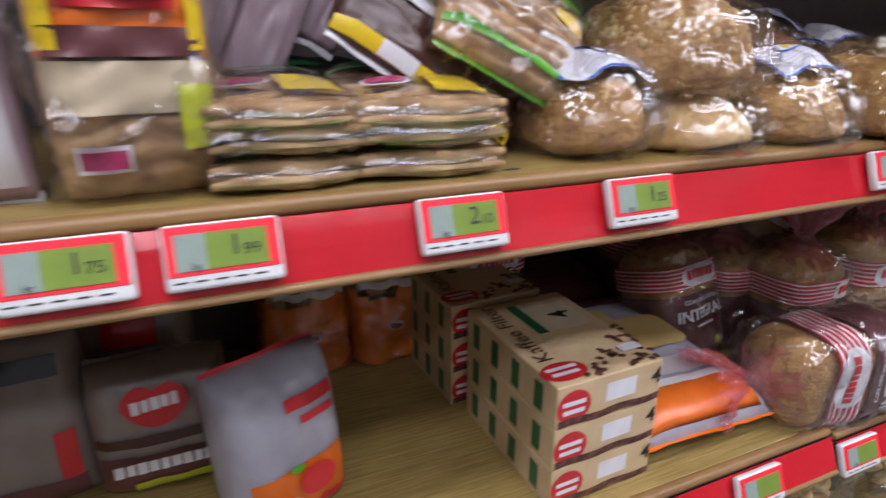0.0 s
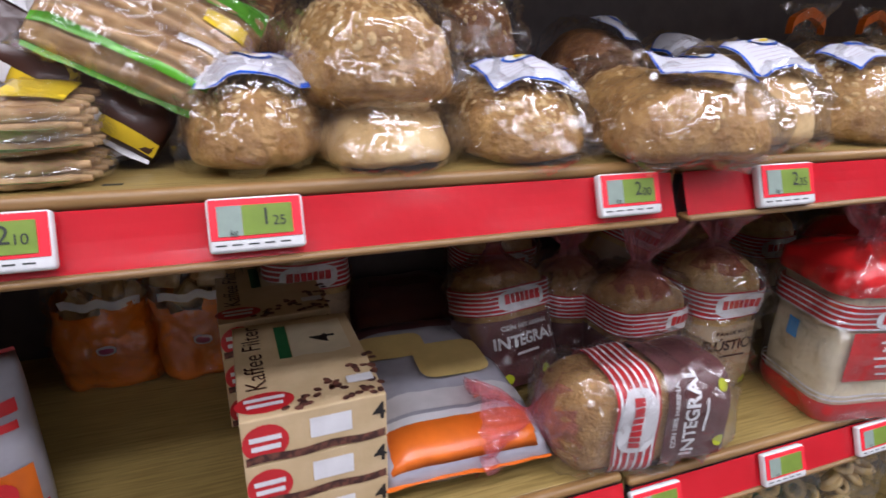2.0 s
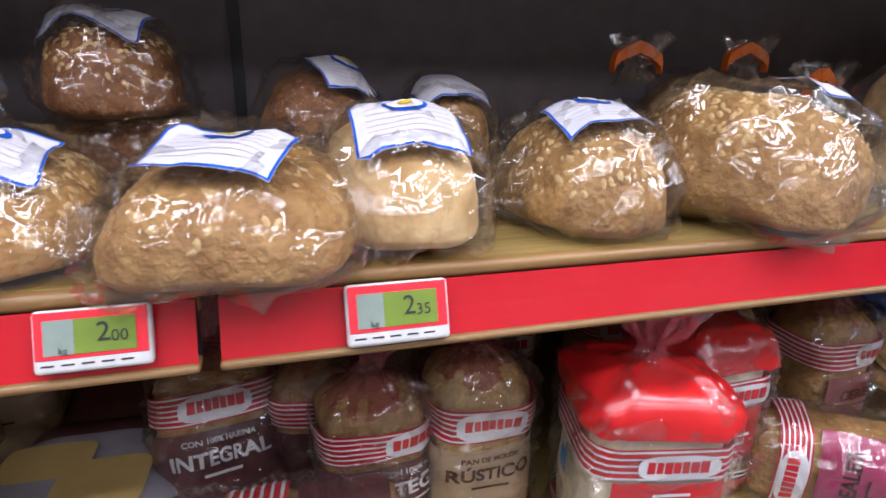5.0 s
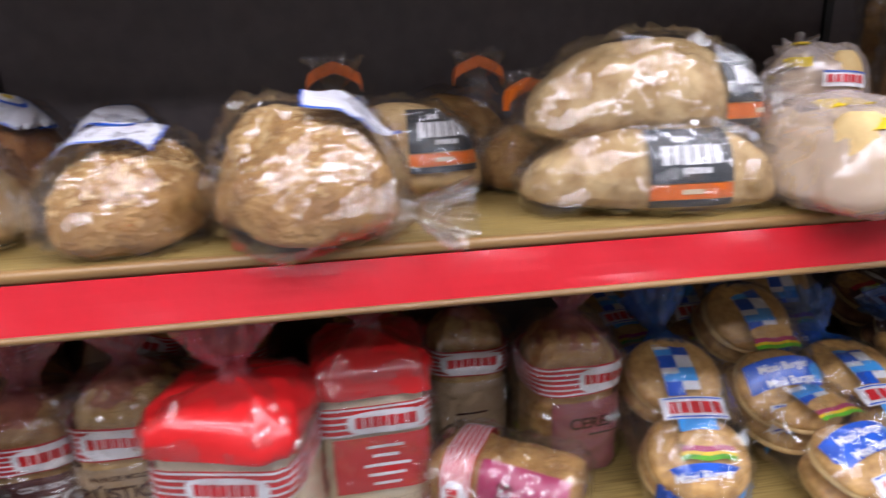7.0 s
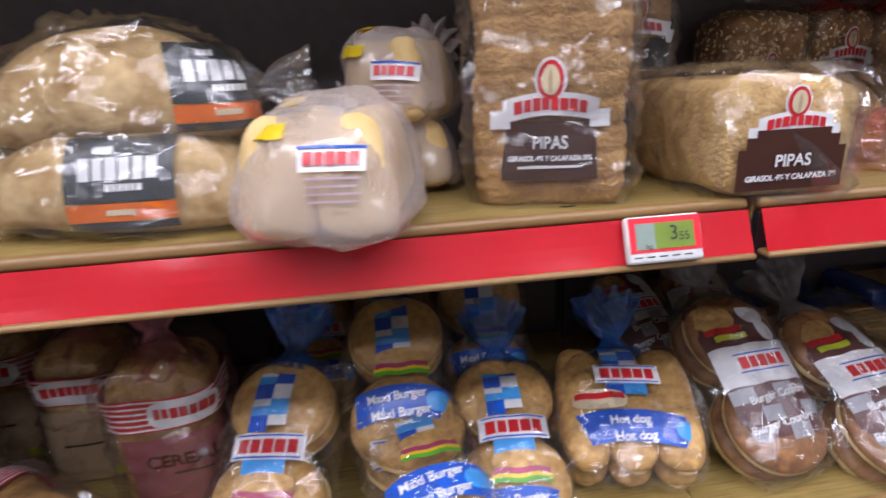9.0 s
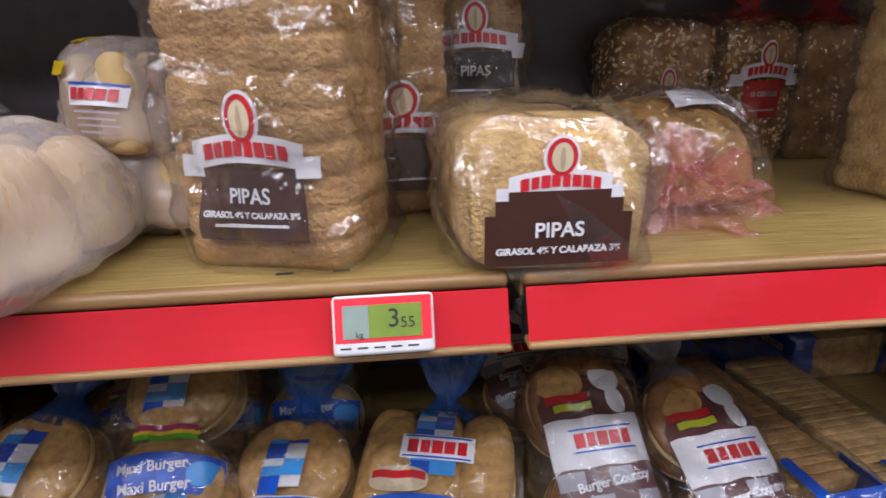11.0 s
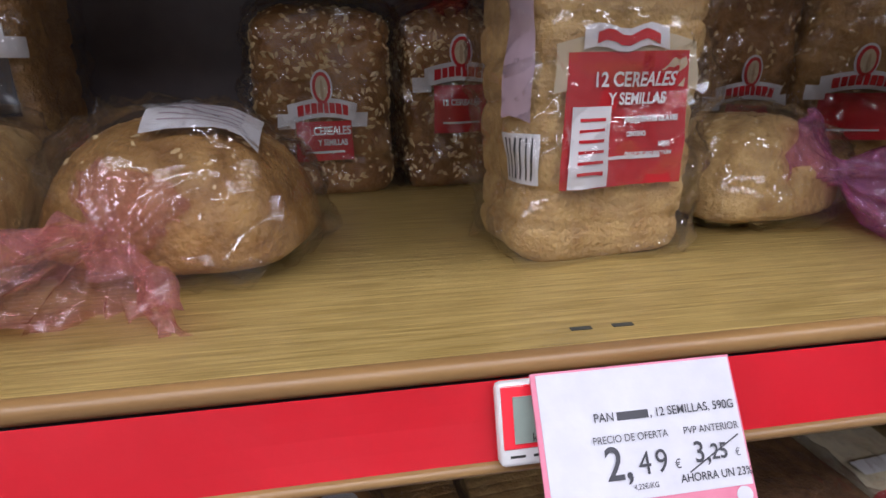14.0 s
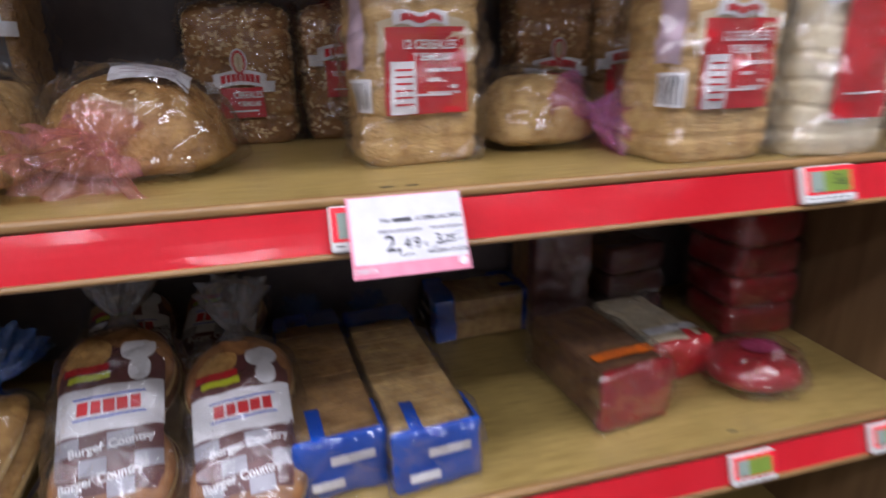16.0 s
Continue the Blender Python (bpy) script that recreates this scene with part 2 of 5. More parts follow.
def text_mesh(body, size, align="CENTER", bold=0.0):
    cu = bpy.data.curves.new("text", "FONT")
    cu.body, cu.size, cu.align_x, cu.align_y, cu.offset = body, size, align, "CENTER", bold
    ob = bpy.data.objects.new("text", cu)
    me = bpy.data.meshes.new_from_object(ob)
    bpy.data.objects.remove(ob)
    bm = bmesh.new()
    bm.from_mesh(me)
    bpy.data.meshes.remove(me)
    return bm


def price_label(x, z, price, y=-0.0105, lean=-20, k=1.0):
    """Electronic shelf label; x: its middle, z: its top edge."""
    t = thing("price_label", pose(x, y, z, lean, 0, 0) @ Matrix.Diagonal((k, k, k, 1)), "white electronic shelf price label with a greenish display", "price label", "electronic price labels")
    w, h = 0.0695, 0.041
    part("casing", box(-w / 2, w / 2, -0.006, 0.004, -h, 0, 0.003), LABEL_WHITE, t)
    part("bezel", box(-w / 2 + 0.0018, w / 2 - 0.0018, -0.0068, -0.0055, -0.0318, -0.0012, 0.0005), RED_STRIP, t, "red bezel", False)
    part("display", box(-0.010, 0.026, -0.0076, -0.0066, -0.029, -0.0065), LCD_GREEN, t, "green display", False)
    part("display", box(-0.0275, -0.0101, -0.0076, -0.0066, -0.029, -0.0065), LCD_GREY, t, "grey display", False)
    for body, size, px, pz in ((price[0], 0.018, 0.007, -0.0165), (price[1], 0.0105, 0.0165, -0.0195), ("kg", 0.006, -0.0165, -0.0265)):
        if body:
            bm = text_mesh(body, size)
            bmesh.ops.transform(bm, matrix=pose(px, -0.0082, pz, 90), verts=bm.verts)
            part("digit", bm, INK, t, "", False)
    bm = bmesh.new()
    for k in range(5):
        box(-0.03 + k * 0.0115, -0.0225 + k * 0.0115, -0.0063, -0.006, -0.0362, -0.0350, bm=bm)
    part("caption", bm, INK, t, "", False)
    return t


# ---- price labels and offer sign ----
for lx, pr in ((-0.705, ("1", "75")), (-0.632, ("1", "99")), (-0.491, ("2", "10")), (-0.349, ("1", "25")), (-0.057, ("2", "00")), (0.117, ("2", "35")), (1.239, ("3", "55")), (1.737, ("3", "25")), (2.222, ("3", "65"))):
    price_label(lx, 1.251, pr, k=0.86 if lx < 0 else 0.97)
for lx in (-0.137, 0.033, 0.22, 0.381, 2.2, 2.42):
    price_label(lx, zl(lx) - 0.007, ("", ""), k=0.95)

GREY_INK = mat("grey_ink", (0.06, 0.06, 0.07), 0.6)
sign = thing("offer_sign", pose(1.7675, -0.0205, 1.2575, -33, 0, 0) @ Matrix.Diagonal((0.955, 1, 0.92, 1)), "white card offer sign with pink border on the price strip", "sign")
part("card", box(-0.052, 0.052, -0.0006, 0.0006, -0.074, 0.002, 0.0), PINK_PRINT, sign, "pink card", False)
part("print_area", box(-0.0495, 0.051, -0.001, -0.0005, -0.0615, 0.001), PAPER, sign, "white print area", False)


def sign_text(body, size, x, z, material=GREY_INK, bold=0.0, align="CENTER"):
    bm = text_mesh(body, size, align, bold * 0.4)
    bmesh.ops.transform(bm, matrix=pose(x, -0.0016, z, 90) @ Matrix.Diagonal((0.86, 1, 1, 1)), verts=bm.verts)
    part("lettering", bm, material, sign, "", False)


sign_text("PAN", 0.0062, -0.024, -0.0225, bold=0.0001, align="LEFT")
part("lettering", box(-0.012, 0.004, -0.0013, -0.001, -0.0245, -0.0205), GREY_INK, sign, "", False)
sign_text(", 12 SEMILLAS, 590G", 0.006, 0.0045, -0.0225, bold=0.0001, align="LEFT")
sign_text("PRECIO DE OFERTA", 0.005, -0.007, -0.033)
sign_text("2,", 0.022, -0.015, -0.045, bold=0.0006)
sign_text("4", 0.0155, -0.002, -0.046)
sign_text("9", 0.0155, 0.0065, -0.046)
sign_text("€", 0.006, 0.0145, -0.048)
sign_text("4,22€/KG", 0.0036, -0.003, -0.056)
sign_text("PVP ANTERIOR", 0.005, 0.0345, -0.033)
sign_text("3,", 0.014, 0.0275, -0.044, bold=0.0004)
sign_text("25", 0.0105, 0.0365, -0.0445, bold=0.0003)
sign_text("€", 0.005, 0.046, -0.046)
sign_text("AHORRA UN 23%", 0.0055, 0.033, -0.055, bold=0.0001)
sign_text("OFERTA", 0.0065, -0.041, -0.0675, PAPER, 0.0003)
bm = box(-0.016, 0.016, -0.0014, -0.0011, -0.0003, 0.0003)
bmesh.ops.transform(bm, matrix=pose(0.034, 0, -0.045, 0, -28, 0), verts=bm.verts)
part("strike_line", bm, GREY_INK, sign, "", False)
bm = bmesh.new()
bmesh.ops.create_circle(bm, cap_ends=True, radius=0.0042, segments=20, matrix=pose(0.0455, -0.0012, -0.066, 90))
part("seal", bm, PAPER, sign, "", False)

# ---- bread and bag building ----
CRUST = mat("crust_brown", (0.50, 0.285, 0.092), 0.55, (0.29, 0.135, 0.034), 55, bump=1.0, bump_scale=170, detail=10.0, lo=0.32, hi=0.7)
CRUST_MID = mat("crust_seeded", (0.40, 0.20, 0.062), 0.55, (0.22, 0.09, 0.026), 55, bump=1.0, bump_scale=170, detail=10.0, lo=0.32, hi=0.7)
# Darker copy of the brown crust, carrying the shade at the shelf back.
CRUST_SHADED = mat("crust_shaded", (0.36, 0.155, 0.05), 0.55, (0.20, 0.075, 0.025), 55, bump=1.0, bump_scale=170, detail=10.0, lo=0.32, hi=0.7)
CRUST_PALE = mat("crust_pale", (0.72, 0.51, 0.25), 0.6, (0.46, 0.26, 0.085), 34, detail=9.0, lo=0.3, hi=0.68, bump=0.8, bump_scale=80)
CRUST_FLOUR = mat("crust_floured", (0.66, 0.48, 0.24), 0.7, (0.33, 0.185, 0.06), 42, detail=9.0, lo=0.3, hi=0.68, bump=0.8, bump_scale=70)
CRUMB = mat("soft_bread_side", (0.66, 0.44, 0.18), 0.75, (0.44, 0.255, 0.088), 60, bump=0.9, bump_scale=260, detail=8.0, lo=0.3, hi=0.65)
CRUMB_BROWN = mat("brown_sliced_bread", (0.51, 0.295, 0.11), 0.75, (0.33, 0.165, 0.052), 60, bump=1.0, bump_scale=260, detail=8.0, lo=0.3, hi=0.65)
CRUMB_WHITE = mat("white_bread", (0.78, 0.70, 0.52), 0.8, (0.70, 0.60, 0.40), 40, bump=0.4, bump_scale=140)
BUN_TOP = mat("bun_top", (0.60, 0.36, 0.125), 0.45, (0.40, 0.205, 0.06), 110, bump=0.3, bump_scale=160, detail=8.0, lo=0.3, hi=0.62)
BUN_BROWN = mat("brown_bun_top", (0.36, 0.17, 0.065), 0.42, (0.24, 0.10, 0.036), 90, bump=0.3, bump_scale=160, detail=8.0)
BUN_SIDE = mat("bun_side", (0.78, 0.58, 0.27), 0.7, (0.66, 0.44, 0.17), 25, bump=0.3, bump_scale=100)
SEED_PALE = mat("pale_seeds", (0.80, 0.62, 0.34), 0.7, (0.66, 0.46, 0.22), 80)
OAT = mat("oat_flakes", (0.70, 0.50, 0.24), 0.8, (0.52, 0.32, 0.13), 80)
CLEAR = film("clear_film")
CLEAR_SOFT = film("milky_film", haze=0.36, haze_color=(0.84, 0.72, 0.66), gloss=0.18, wrinkle=12)
PINK_FILM = film("pink_printed_film", tint=(1.0, 0.82, 0.84), haze=0.15, haze_color=(0.88, 0.20, 0.28), wrinkle=28)
ROSE_FILM = film("rose_film", tint=(1.0, 0.80, 0.80), haze=0.12, haze_color=(0.92, 0.42, 0.44), wrinkle=30)
RED_TAIL = film("red_film", tint=(1.0, 0.45, 0.42), haze=0.4, haze_color=(0.80, 0.05, 0.05), wrinkle=28)
MAUVE_FILM = film("mauve_film", tint=(0.95, 0.6, 0.85), haze=0.16, haze_color=(0.85, 0.32, 0.66), wrinkle=28)
BLUE_FILM = film("blue_checked_film", tint=(0.62, 0.76, 0.98), haze=0.26, haze_color=(0.04, 0.24, 0.82), wrinkle=26)
GREY_FILM = film("grey_checked_film", tint=(0.75, 0.72, 0.72), haze=0.3, haze_color=(0.42, 0.40, 0.40), wrinkle=20)
ORANGE_FILM = film("orange_film", tint=(0.98, 0.45, 0.14), haze=0.85, haze_color=(0.96, 0.23, 0.012), wrinkle=18)
RED_FILM = mat("red_bag_print", (0.66, 0.018, 0.02), 0.28, (0.55, 0.012, 0.014), 18, bump=0.4, bump_scale=24, coat=0.4)


def ink(name, color, rough=0.32, bump=0.15):
    return mat(name, color, rough, tuple(c * 0.86 for c in color), 40, bump=bump, bump_scale=30, coat=0.2)


RED_INK = ink("red_print", (0.60, 0.022, 0.030))
WHITE_INK = ink("white_print", (0.78, 0.77, 0.78))
BROWN_INK = ink("brown_print", (0.13, 0.045, 0.045))
CHOC_INK = ink("chocolate_print", (0.060, 0.020, 0.012))
BLACK_INK = ink("black_print", (0.02, 0.016, 0.016))
KRAFT_INK = ink("kraft_print", (0.50, 0.36, 0.22))
GREEN_INK = ink("green_print", (0.10, 0.38, 0.02))
DKGREEN_INK = ink("dark_green_print", (0.02, 0.13, 0.045))
YELLOW_INK = ink("yellow_print", (0.75, 0.53, 0.02))
LIME_INK = ink("lime_print", (0.55, 0.60, 0.03))
BLUE_INK = ink("blue_print", (0.010, 0.10, 0.56))
SKY_INK = ink("sky_print", (0.06, 0.36, 0.82))
ORANGE_INK = ink("orange_print", (0.72, 0.15, 0.015))
SLATE_INK = ink("slate_print", (0.045, 0.05, 0.055))
# Cream bag print darkened: the lower shelf's shade is in this colour.
SHADED_CREAM_INK = ink("shaded_cream_print", (0.25, 0.21, 0.185))
LILAC_INK = ink("lilac_print", (0.46, 0.34, 0.39))
CREAM_INK = ink("cream_print", (0.66, 0.55, 0.37))
GREY_INK2 = ink("pale_grey_print", (0.58, 0.55, 0.55))
ROSE_INK = ink("rose_print", (0.27, 0.075, 0.085))
TOAST_INK = ink("toast_print", (0.56, 0.40, 0.15))
SILVER_INK = ink("silver_print", (0.36, 0.35, 0.39))
MAGENTA_INK = ink("magenta_print", (0.40, 0.04, 0.12))


def loft(rings, cap=True):
    """A skin over closed rings of equal length."""
    bm = bmesh.new()
    vs = [[bm.verts.new(p) for p in r] for r in rings]
    n = len(rings[0])
    for a, b in zip(vs, vs[1:]):
        for k in range(n):
            bm.faces.new((a[k], a[(k + 1) % n], b[(k + 1) % n], b[k]))
    if cap:
        bm.faces.new(vs[0][::-1])
        bm.faces.new(vs[-1])
    return bm


def ring(w, d, z, n=40, p=4.0, ox=0.0, oy=0.0):
    out = []
    for k in range(n):
        a = 2 * math.pi * k / n
        c, s_ = math.cos(a), math.sin(a)
        out.append(Vector((ox + w / 2 * math.copysign(abs(c) ** (2 / p), c), oy + d / 2 * math.copysign(abs(s_) ** (2 / p), s_), z)))
    return out


def rough_up(bm, amp, scale, seed, fine=0.0):
    for v in bm.verts:
        q = v.co * scale + Vector((seed * 3.7, seed * 1.3, seed * 7.1))
        d = noise.noise_vector(q) * amp
        if fine:
            d += noise.noise_vector(q * 4.0) * fine
        v.co += d
    return bm


def lump(w, d, h, seed, amp=0.006, p=2.3, flat=0.25, nu=36, nv=20, grow=0.0):
    """A domed loaf with a flattish base at z 0."""
    rings = []
    for j in range(1, nv):
        v = j / nv
        r = math.sin(math.pi * v) ** 0.72
        z = -math.cos(math.pi * v)
        z = z * flat if z < 0 else z
        rings.append(ring((w + grow * 2) * r, (d + grow * 2) * r, (z + flat) / (1 + flat) * (h + grow), nu, p))
    bm = loft(rings)
    return rough_up(bm, amp, 14, seed, amp * 0.25)


def upright_hull(w, d, h, seed, p=4.5, dome=0.25, amp=0.003, nv=22, grow=0.0, waist=0.0):
    """A standing packed loaf: rounded box with a domed top, base at z 0."""
    rings = []
    for j in range(nv + 1):
        v = j / nv
        z = v * (h + grow)
        k = 1.0 - waist * math.sin(math.pi * v)
        if v < 0.06:
            k *= 0.93 + 0.07 * v / 0.06
        if v > 1 - dome:
            u = (v - 1 + dome) / dome
            k *= max(math.sqrt(max(1 - u ** 2.6, 0)), 0.10)
        rings.append(ring((w + 2 * grow) * k, (d + 2 * grow) * k, z, 44, p))
    return rough_up(loft(rings), amp, 22, seed, amp * 0.3)


def tree_of(bm):
    bm.normal_update()
    return BVHTree.FromBMesh(bm)


def wrap(bm, tree, mode, m=None, off=0.0015, axis_z=True):
    """Lays a flat drawing (x right, y up) on a hull. mode 'plane': m's x and y span it and m's z points off the hull; 'round': x runs round the z axis from the front."""
    last = None
    for v in bm.verts:
        if mode == "plane":
            o, dvec = m @ Vector((v.co.x, v.co.y, 0.6)), m.to_3x3() @ Vector((0, 0, -1))
        else:
            a = v.co.x / m
            dvec = Vector((-math.sin(a), math.cos(a), 0))
            o = Vector((0, 0, v.co.y)) - dvec * 0.6
        hit = tree.ray_cast(o, dvec)
        if hit[0] is not None:
            v.co = hit[0] + hit[1] * off if mode == "round" else hit[0] - dvec.normalized() * off
            last = v.co.copy()
        else:
            v.co = (o + dvec * 0.6) if last is None else last.copy()
    return bm


def rect(w, h, nx=10, ny=6, x=0.0, y=0.0, wave=0.0):
    bm = bmesh.new()
    g = [[bm.verts.new((x - w / 2 + w * i / nx, y - h / 2 + h * j / ny + wave * math.sin(i * 1.3), 0)) for j in range(ny + 1)] for i in range(nx + 1)]
    for i in range(nx):
        for j in range(ny):
            bm.faces.new((g[i][j], g[i + 1][j], g[i + 1][j + 1], g[i][j + 1]))
    return bm


def oval(w, h, n=24, x=0.0, y=0.0, rings_=3, p=2.6):
    bm = bmesh.new()
    c = bm.verts.new((x, y, 0))
    prev = None
    for r in range(1, rings_ + 1):
        cur = [bm.verts.new(q.xy.to_3d() + Vector((x, y, 0))) for q in ring(w * r / rings_, h * r / rings_, 0, n, p)]
        for k in range(n):
            if prev is None:
                bm.faces.new((c, cur[k], cur[(k + 1) % n]))
            else:
                bm.faces.new((prev[k], cur[k], cur[(k + 1) % n], prev[(k + 1) % n]))
        prev = cur
    return bm


def join(*bms):
    out = bms[0]
    for b in bms[1:]:
        me = bpy.data.meshes.new("tmp")
        b.to_mesh(me)
        b.free()
        out.from_mesh(me)
        bpy.data.meshes.remove(me)
    return out


def words(body, size, x, y, bold=0.0, turn=0.0, align="CENTER"):
    bm = text_mesh(body, size, align, bold)
    bmesh.ops.subdivide_edges(bm, edges=[e for e in bm.edges if e.calc_length() > 0.006], cuts=1)
    bmesh.ops.transform(bm, matrix=pose(x, y, 0, 0, 0, turn), verts=bm.verts)
    return bm


def blocks(n, w, h, x, y, tilt=0.0):
    """A row of plain bars that stands for a printed mark."""
    pitch = w / n
    return join(*[rect(pitch * (0.84, 0.74, 0.88)[i % 3], h * (1.0, 0.94)[i % 2], 2, 3, x - w / 2 + pitch * (i + 0.5), y + tilt * (pitch * (i + 0.5) - w / 2)) for i in range(n)])


def arc(bm, rise, half):
    """Bends a flat drawing so that its middle stands rise above its ends."""
    for v in bm.verts:
        v.co.y += rise * (1 - (v.co.x / half) ** 2)
    return bm


def tail_bm(r0, r1, h, seed, folds=9, n=72, nv=16, lean=(0, 0), flat=1.0):
    """The gathered, crumpled end of a bag: from a wide neck r0 through a tight twist to a fan r1. Starts at z 0."""
    rings = []
    for j in range(nv + 1):
        v = j / nv
        if v < 0.38:
            r = r0 + (0.010 - r0) * math.sin(v / 0.38 * math.pi / 2)
        else:
            r = 0.010 + (r1 - 0.010) * ((v - 0.38) / 0.62) ** 0.8
        ruff = 0.08 + 0.24 * min(v / 0.4, 1)
        rg = []
        for k in range(n):
            a = 2 * math.pi * k / n
            q = r * (1 + ruff * math.sin((folds + 3) * a + 3 * noise.noise((a, v * 2, seed))) * (0.6 + 0.6 * noise.noise((k * 0.4, v * 3, seed))))
            rg.append(Vector((q * math.cos(a) + lean[0] * v * v, q * math.sin(a) * flat + lean[1] * v * v, v * h + 0.3 * r * noise.noise((math.cos(a) * 2, math.sin(a) * 2, seed + v * 2)))))
        rings.append(rg)
    return rough_up(loft(rings, cap=False), 0.004, 40, seed)


def flakes(tree, m, w, d, count, seed, size=0.004):
    """Oat flakes or seeds scattered over the top of a loaf, as one stuff mesh."""
    rnd = random.Random(seed)
    bm = bmesh.new()
    for _ in range(count):
        a, r = rnd.uniform(0, 6.283), math.sqrt(rnd.random()) * 0.49
        hit = tree.ray_cast(Vector((math.cos(a) * r * w, math.sin(a) * r * d, 0.6)), Vector((0, 0, -1)))
        if hit[0] is None:
            continue
        q = hit[1].to_track_quat("Z", "Y").to_matrix().to_4x4()
        mm = Matrix.Translation(hit[0]) @ q @ pose(0, 0, 0, rnd.uniform(-15, 15), rnd.uniform(-15, 15), rnd.uniform(0, 180))
        sx = size * rnd.uniform(0.6, 1.2)
        vs = [bm.verts.new(mm @ Vector(c)) for c in ((sx, 0, 0.0002), (sx * 0.3, sx * 0.55, 0.0005), (-sx * 0.7, sx * 0.4, 0.0002), (-sx, -sx * 0.1, 0.0002), (-sx * 0.3, -sx * 0.5, 0.0002), (sx * 0.5, -sx * 0.45, 0.0002), (0, 0, sx * 0.35))]
        for k in range(6):
            bm.faces.new((vs[k], vs[(k + 1) % 6], vs[6]))
    return bm


def crease(bm, amp, scale, seed):
    """Sharp folds of a thin bag, pushed out along the normals."""
    bm.normal_update()
    for v in bm.verts:
        q = v.co * scale + Vector((seed * 2.1, seed * 5.3, seed * 0.7))
        warp = noise.noise_vector(q * 0.5) * 0.8
        a = 1 - abs(noise.noise(q + warp)) * 2.2
        b = 1 - abs(noise.noise((q + warp) * 2.3 + Vector((9, 4, 2)))) * 2.2
        v.co += v.normal * amp * (max(a, 0) ** 2 + 0.6 * max(b, 0) ** 2)
    return bm


def film_part(bm, parent, material=None, name="bag", label="", amp=0.0085):
    """The bag itself: refined, creased and thin."""
    if name == "bag" and len(bm.faces) < 4000:
        bmesh.ops.subdivide_edges(bm, edges=bm.edges[:], cuts=1, use_grid_fill=True, smooth=0.6)
        crease(bm, amp, 23, len(bm.verts) % 17 + parent.matrix_basis.translation.x * 10)
    ob = part(name, bm, material or CLEAR, parent, label)
    return ob


# ---- products ----
ZU, Z3 = 1.2575, 0.5505
FRONT = pose(0, 0, 0, 90, 0, 0)
TOP = pose(0, 0, 0)


def lettering(parent, bms, tree, mode, m, material, off, name="lettering"):
    bm = join(*bms)
    return part(name, wrap(bm, tree, mode, m, off), material, parent)


def bagged_loaf(x, y0, z, w, d, h, seed, rz=0, crust=None, oats=140, paper=None, label="", badge=True, p=2.3, tail=None, sliced=0):
    """A round bakery loaf in a clear bag; y0: its front."""
    crust = crust or CRUST
    t = thing("bagged_loaf", pose(x, y0 + d / 2, z, 0, 0, rz), label or "round brown oat-topped loaf in a clear crinkled bag", "bread", "bagged bakery loaves")
    bm = lump(w, d, h, seed, 0.008, p, nu=60, nv=34)
    if sliced:
        for v in bm.verts:
            k = 1 - 0.03 * (0.5 + 0.5 * math.cos(2 * math.pi * v.co.x / w * sliced)) ** 4
            v.co = Vector((v.co.x, v.co.y * k, v.co.z * k))
    tree = tree_of(bm)
    fl = flakes(tree, None, w, d, oats * 3, seed, 0.0040) if oats else None
    part("bread", bm, crust, t)
    if fl is not None:
        ob = part("oat_topping", fl, OAT, t, "pale oat flakes", False)
        ob["kind"] = "stuff"
    hull = lump(w, d, h, seed, 0.008, p, grow=0.0065)
    rough_up(hull, 0.006, 34, seed + 5)
    htree = tree_of(hull)
    if paper:
        px, py, turn = paper
        m = pose(px, py, 0, 0, 0, turn)
        def stiff(b_, off):
            wrap(b_, htree, "plane", m, off)
            for v in b_.verts:
                v.co.z = max(v.co.z, h * 0.74 + (off - 0.002))
            return b_

        lab = part("paper_label", stiff(rect(0.078, 0.056, 10, 8), 0.008), PAPER, t, "white paper label with a blue border")
        edge = join(rect(0.078, 0.0016, 10, 1, 0, 0.0272), rect(0.078, 0.0016, 10, 1, 0, -0.0272), rect(0.0016, 0.056, 1, 8, 0.0382), rect(0.0016, 0.056, 1, 8, -0.0382))
        part("border", stiff(edge, 0.0086), BLUE_INK, lab, "blue border line")
        lines = join(*[rect(0.06, 0.0005, 8, 1, 0, 0.012 - 0.005 * k) for k in range(7)])
        part("print_line", stiff(lines, 0.0085), LILAC_INK, lab, "faint print")
        if badge:
            part("badge", stiff(oval(0.033, 0.022, x=0.0, y=0.012, p=2), 0.0088), BLUE_INK, lab, "blue oval badge")
            part("badge", stiff(oval(0.027, 0.017, x=0.0, y=0.012, p=2), 0.0094), WHITE_INK, lab, "white oval badge")
            part("badge", stiff(oval(0.011, 0.007, x=0.0, y=0.012, p=2), 0.0100), YELLOW_INK, lab, "yellow badge mark")
    film_part(hull, t)
    for side in tail or ():
        tb = tail_bm(0.038, 0.036, 0.062, seed + side, 8, flat=0.7)
        ang = {1: pose(w * 0.42, 0, h * 0.35, 0, 90, 0), -1: pose(-w * 0.42, 0, h * 0.35, 0, -90, 0), 2: pose(w * 0.3, -d * 0.42, h * 0.25, 90, 0, 40), 3: pose(0, d * 0.4, h * 0.8, -40, 0, 0)}[side]
        bmesh.ops.transform(tb, matrix=ang, verts=tb.verts)
        film_part(tb, t, CLEAR, "bag_end", "crumpled bag end")
    return t


OATY = "round brown oat-topped loaf in a clear bag with paper label"
bagged_loaf(-0.342, 0.015, ZU, 0.108, 0.17, 0.072, 1, 0, CRUST, 170, (0, -0.045, 0), OATY, tail=(-1,))
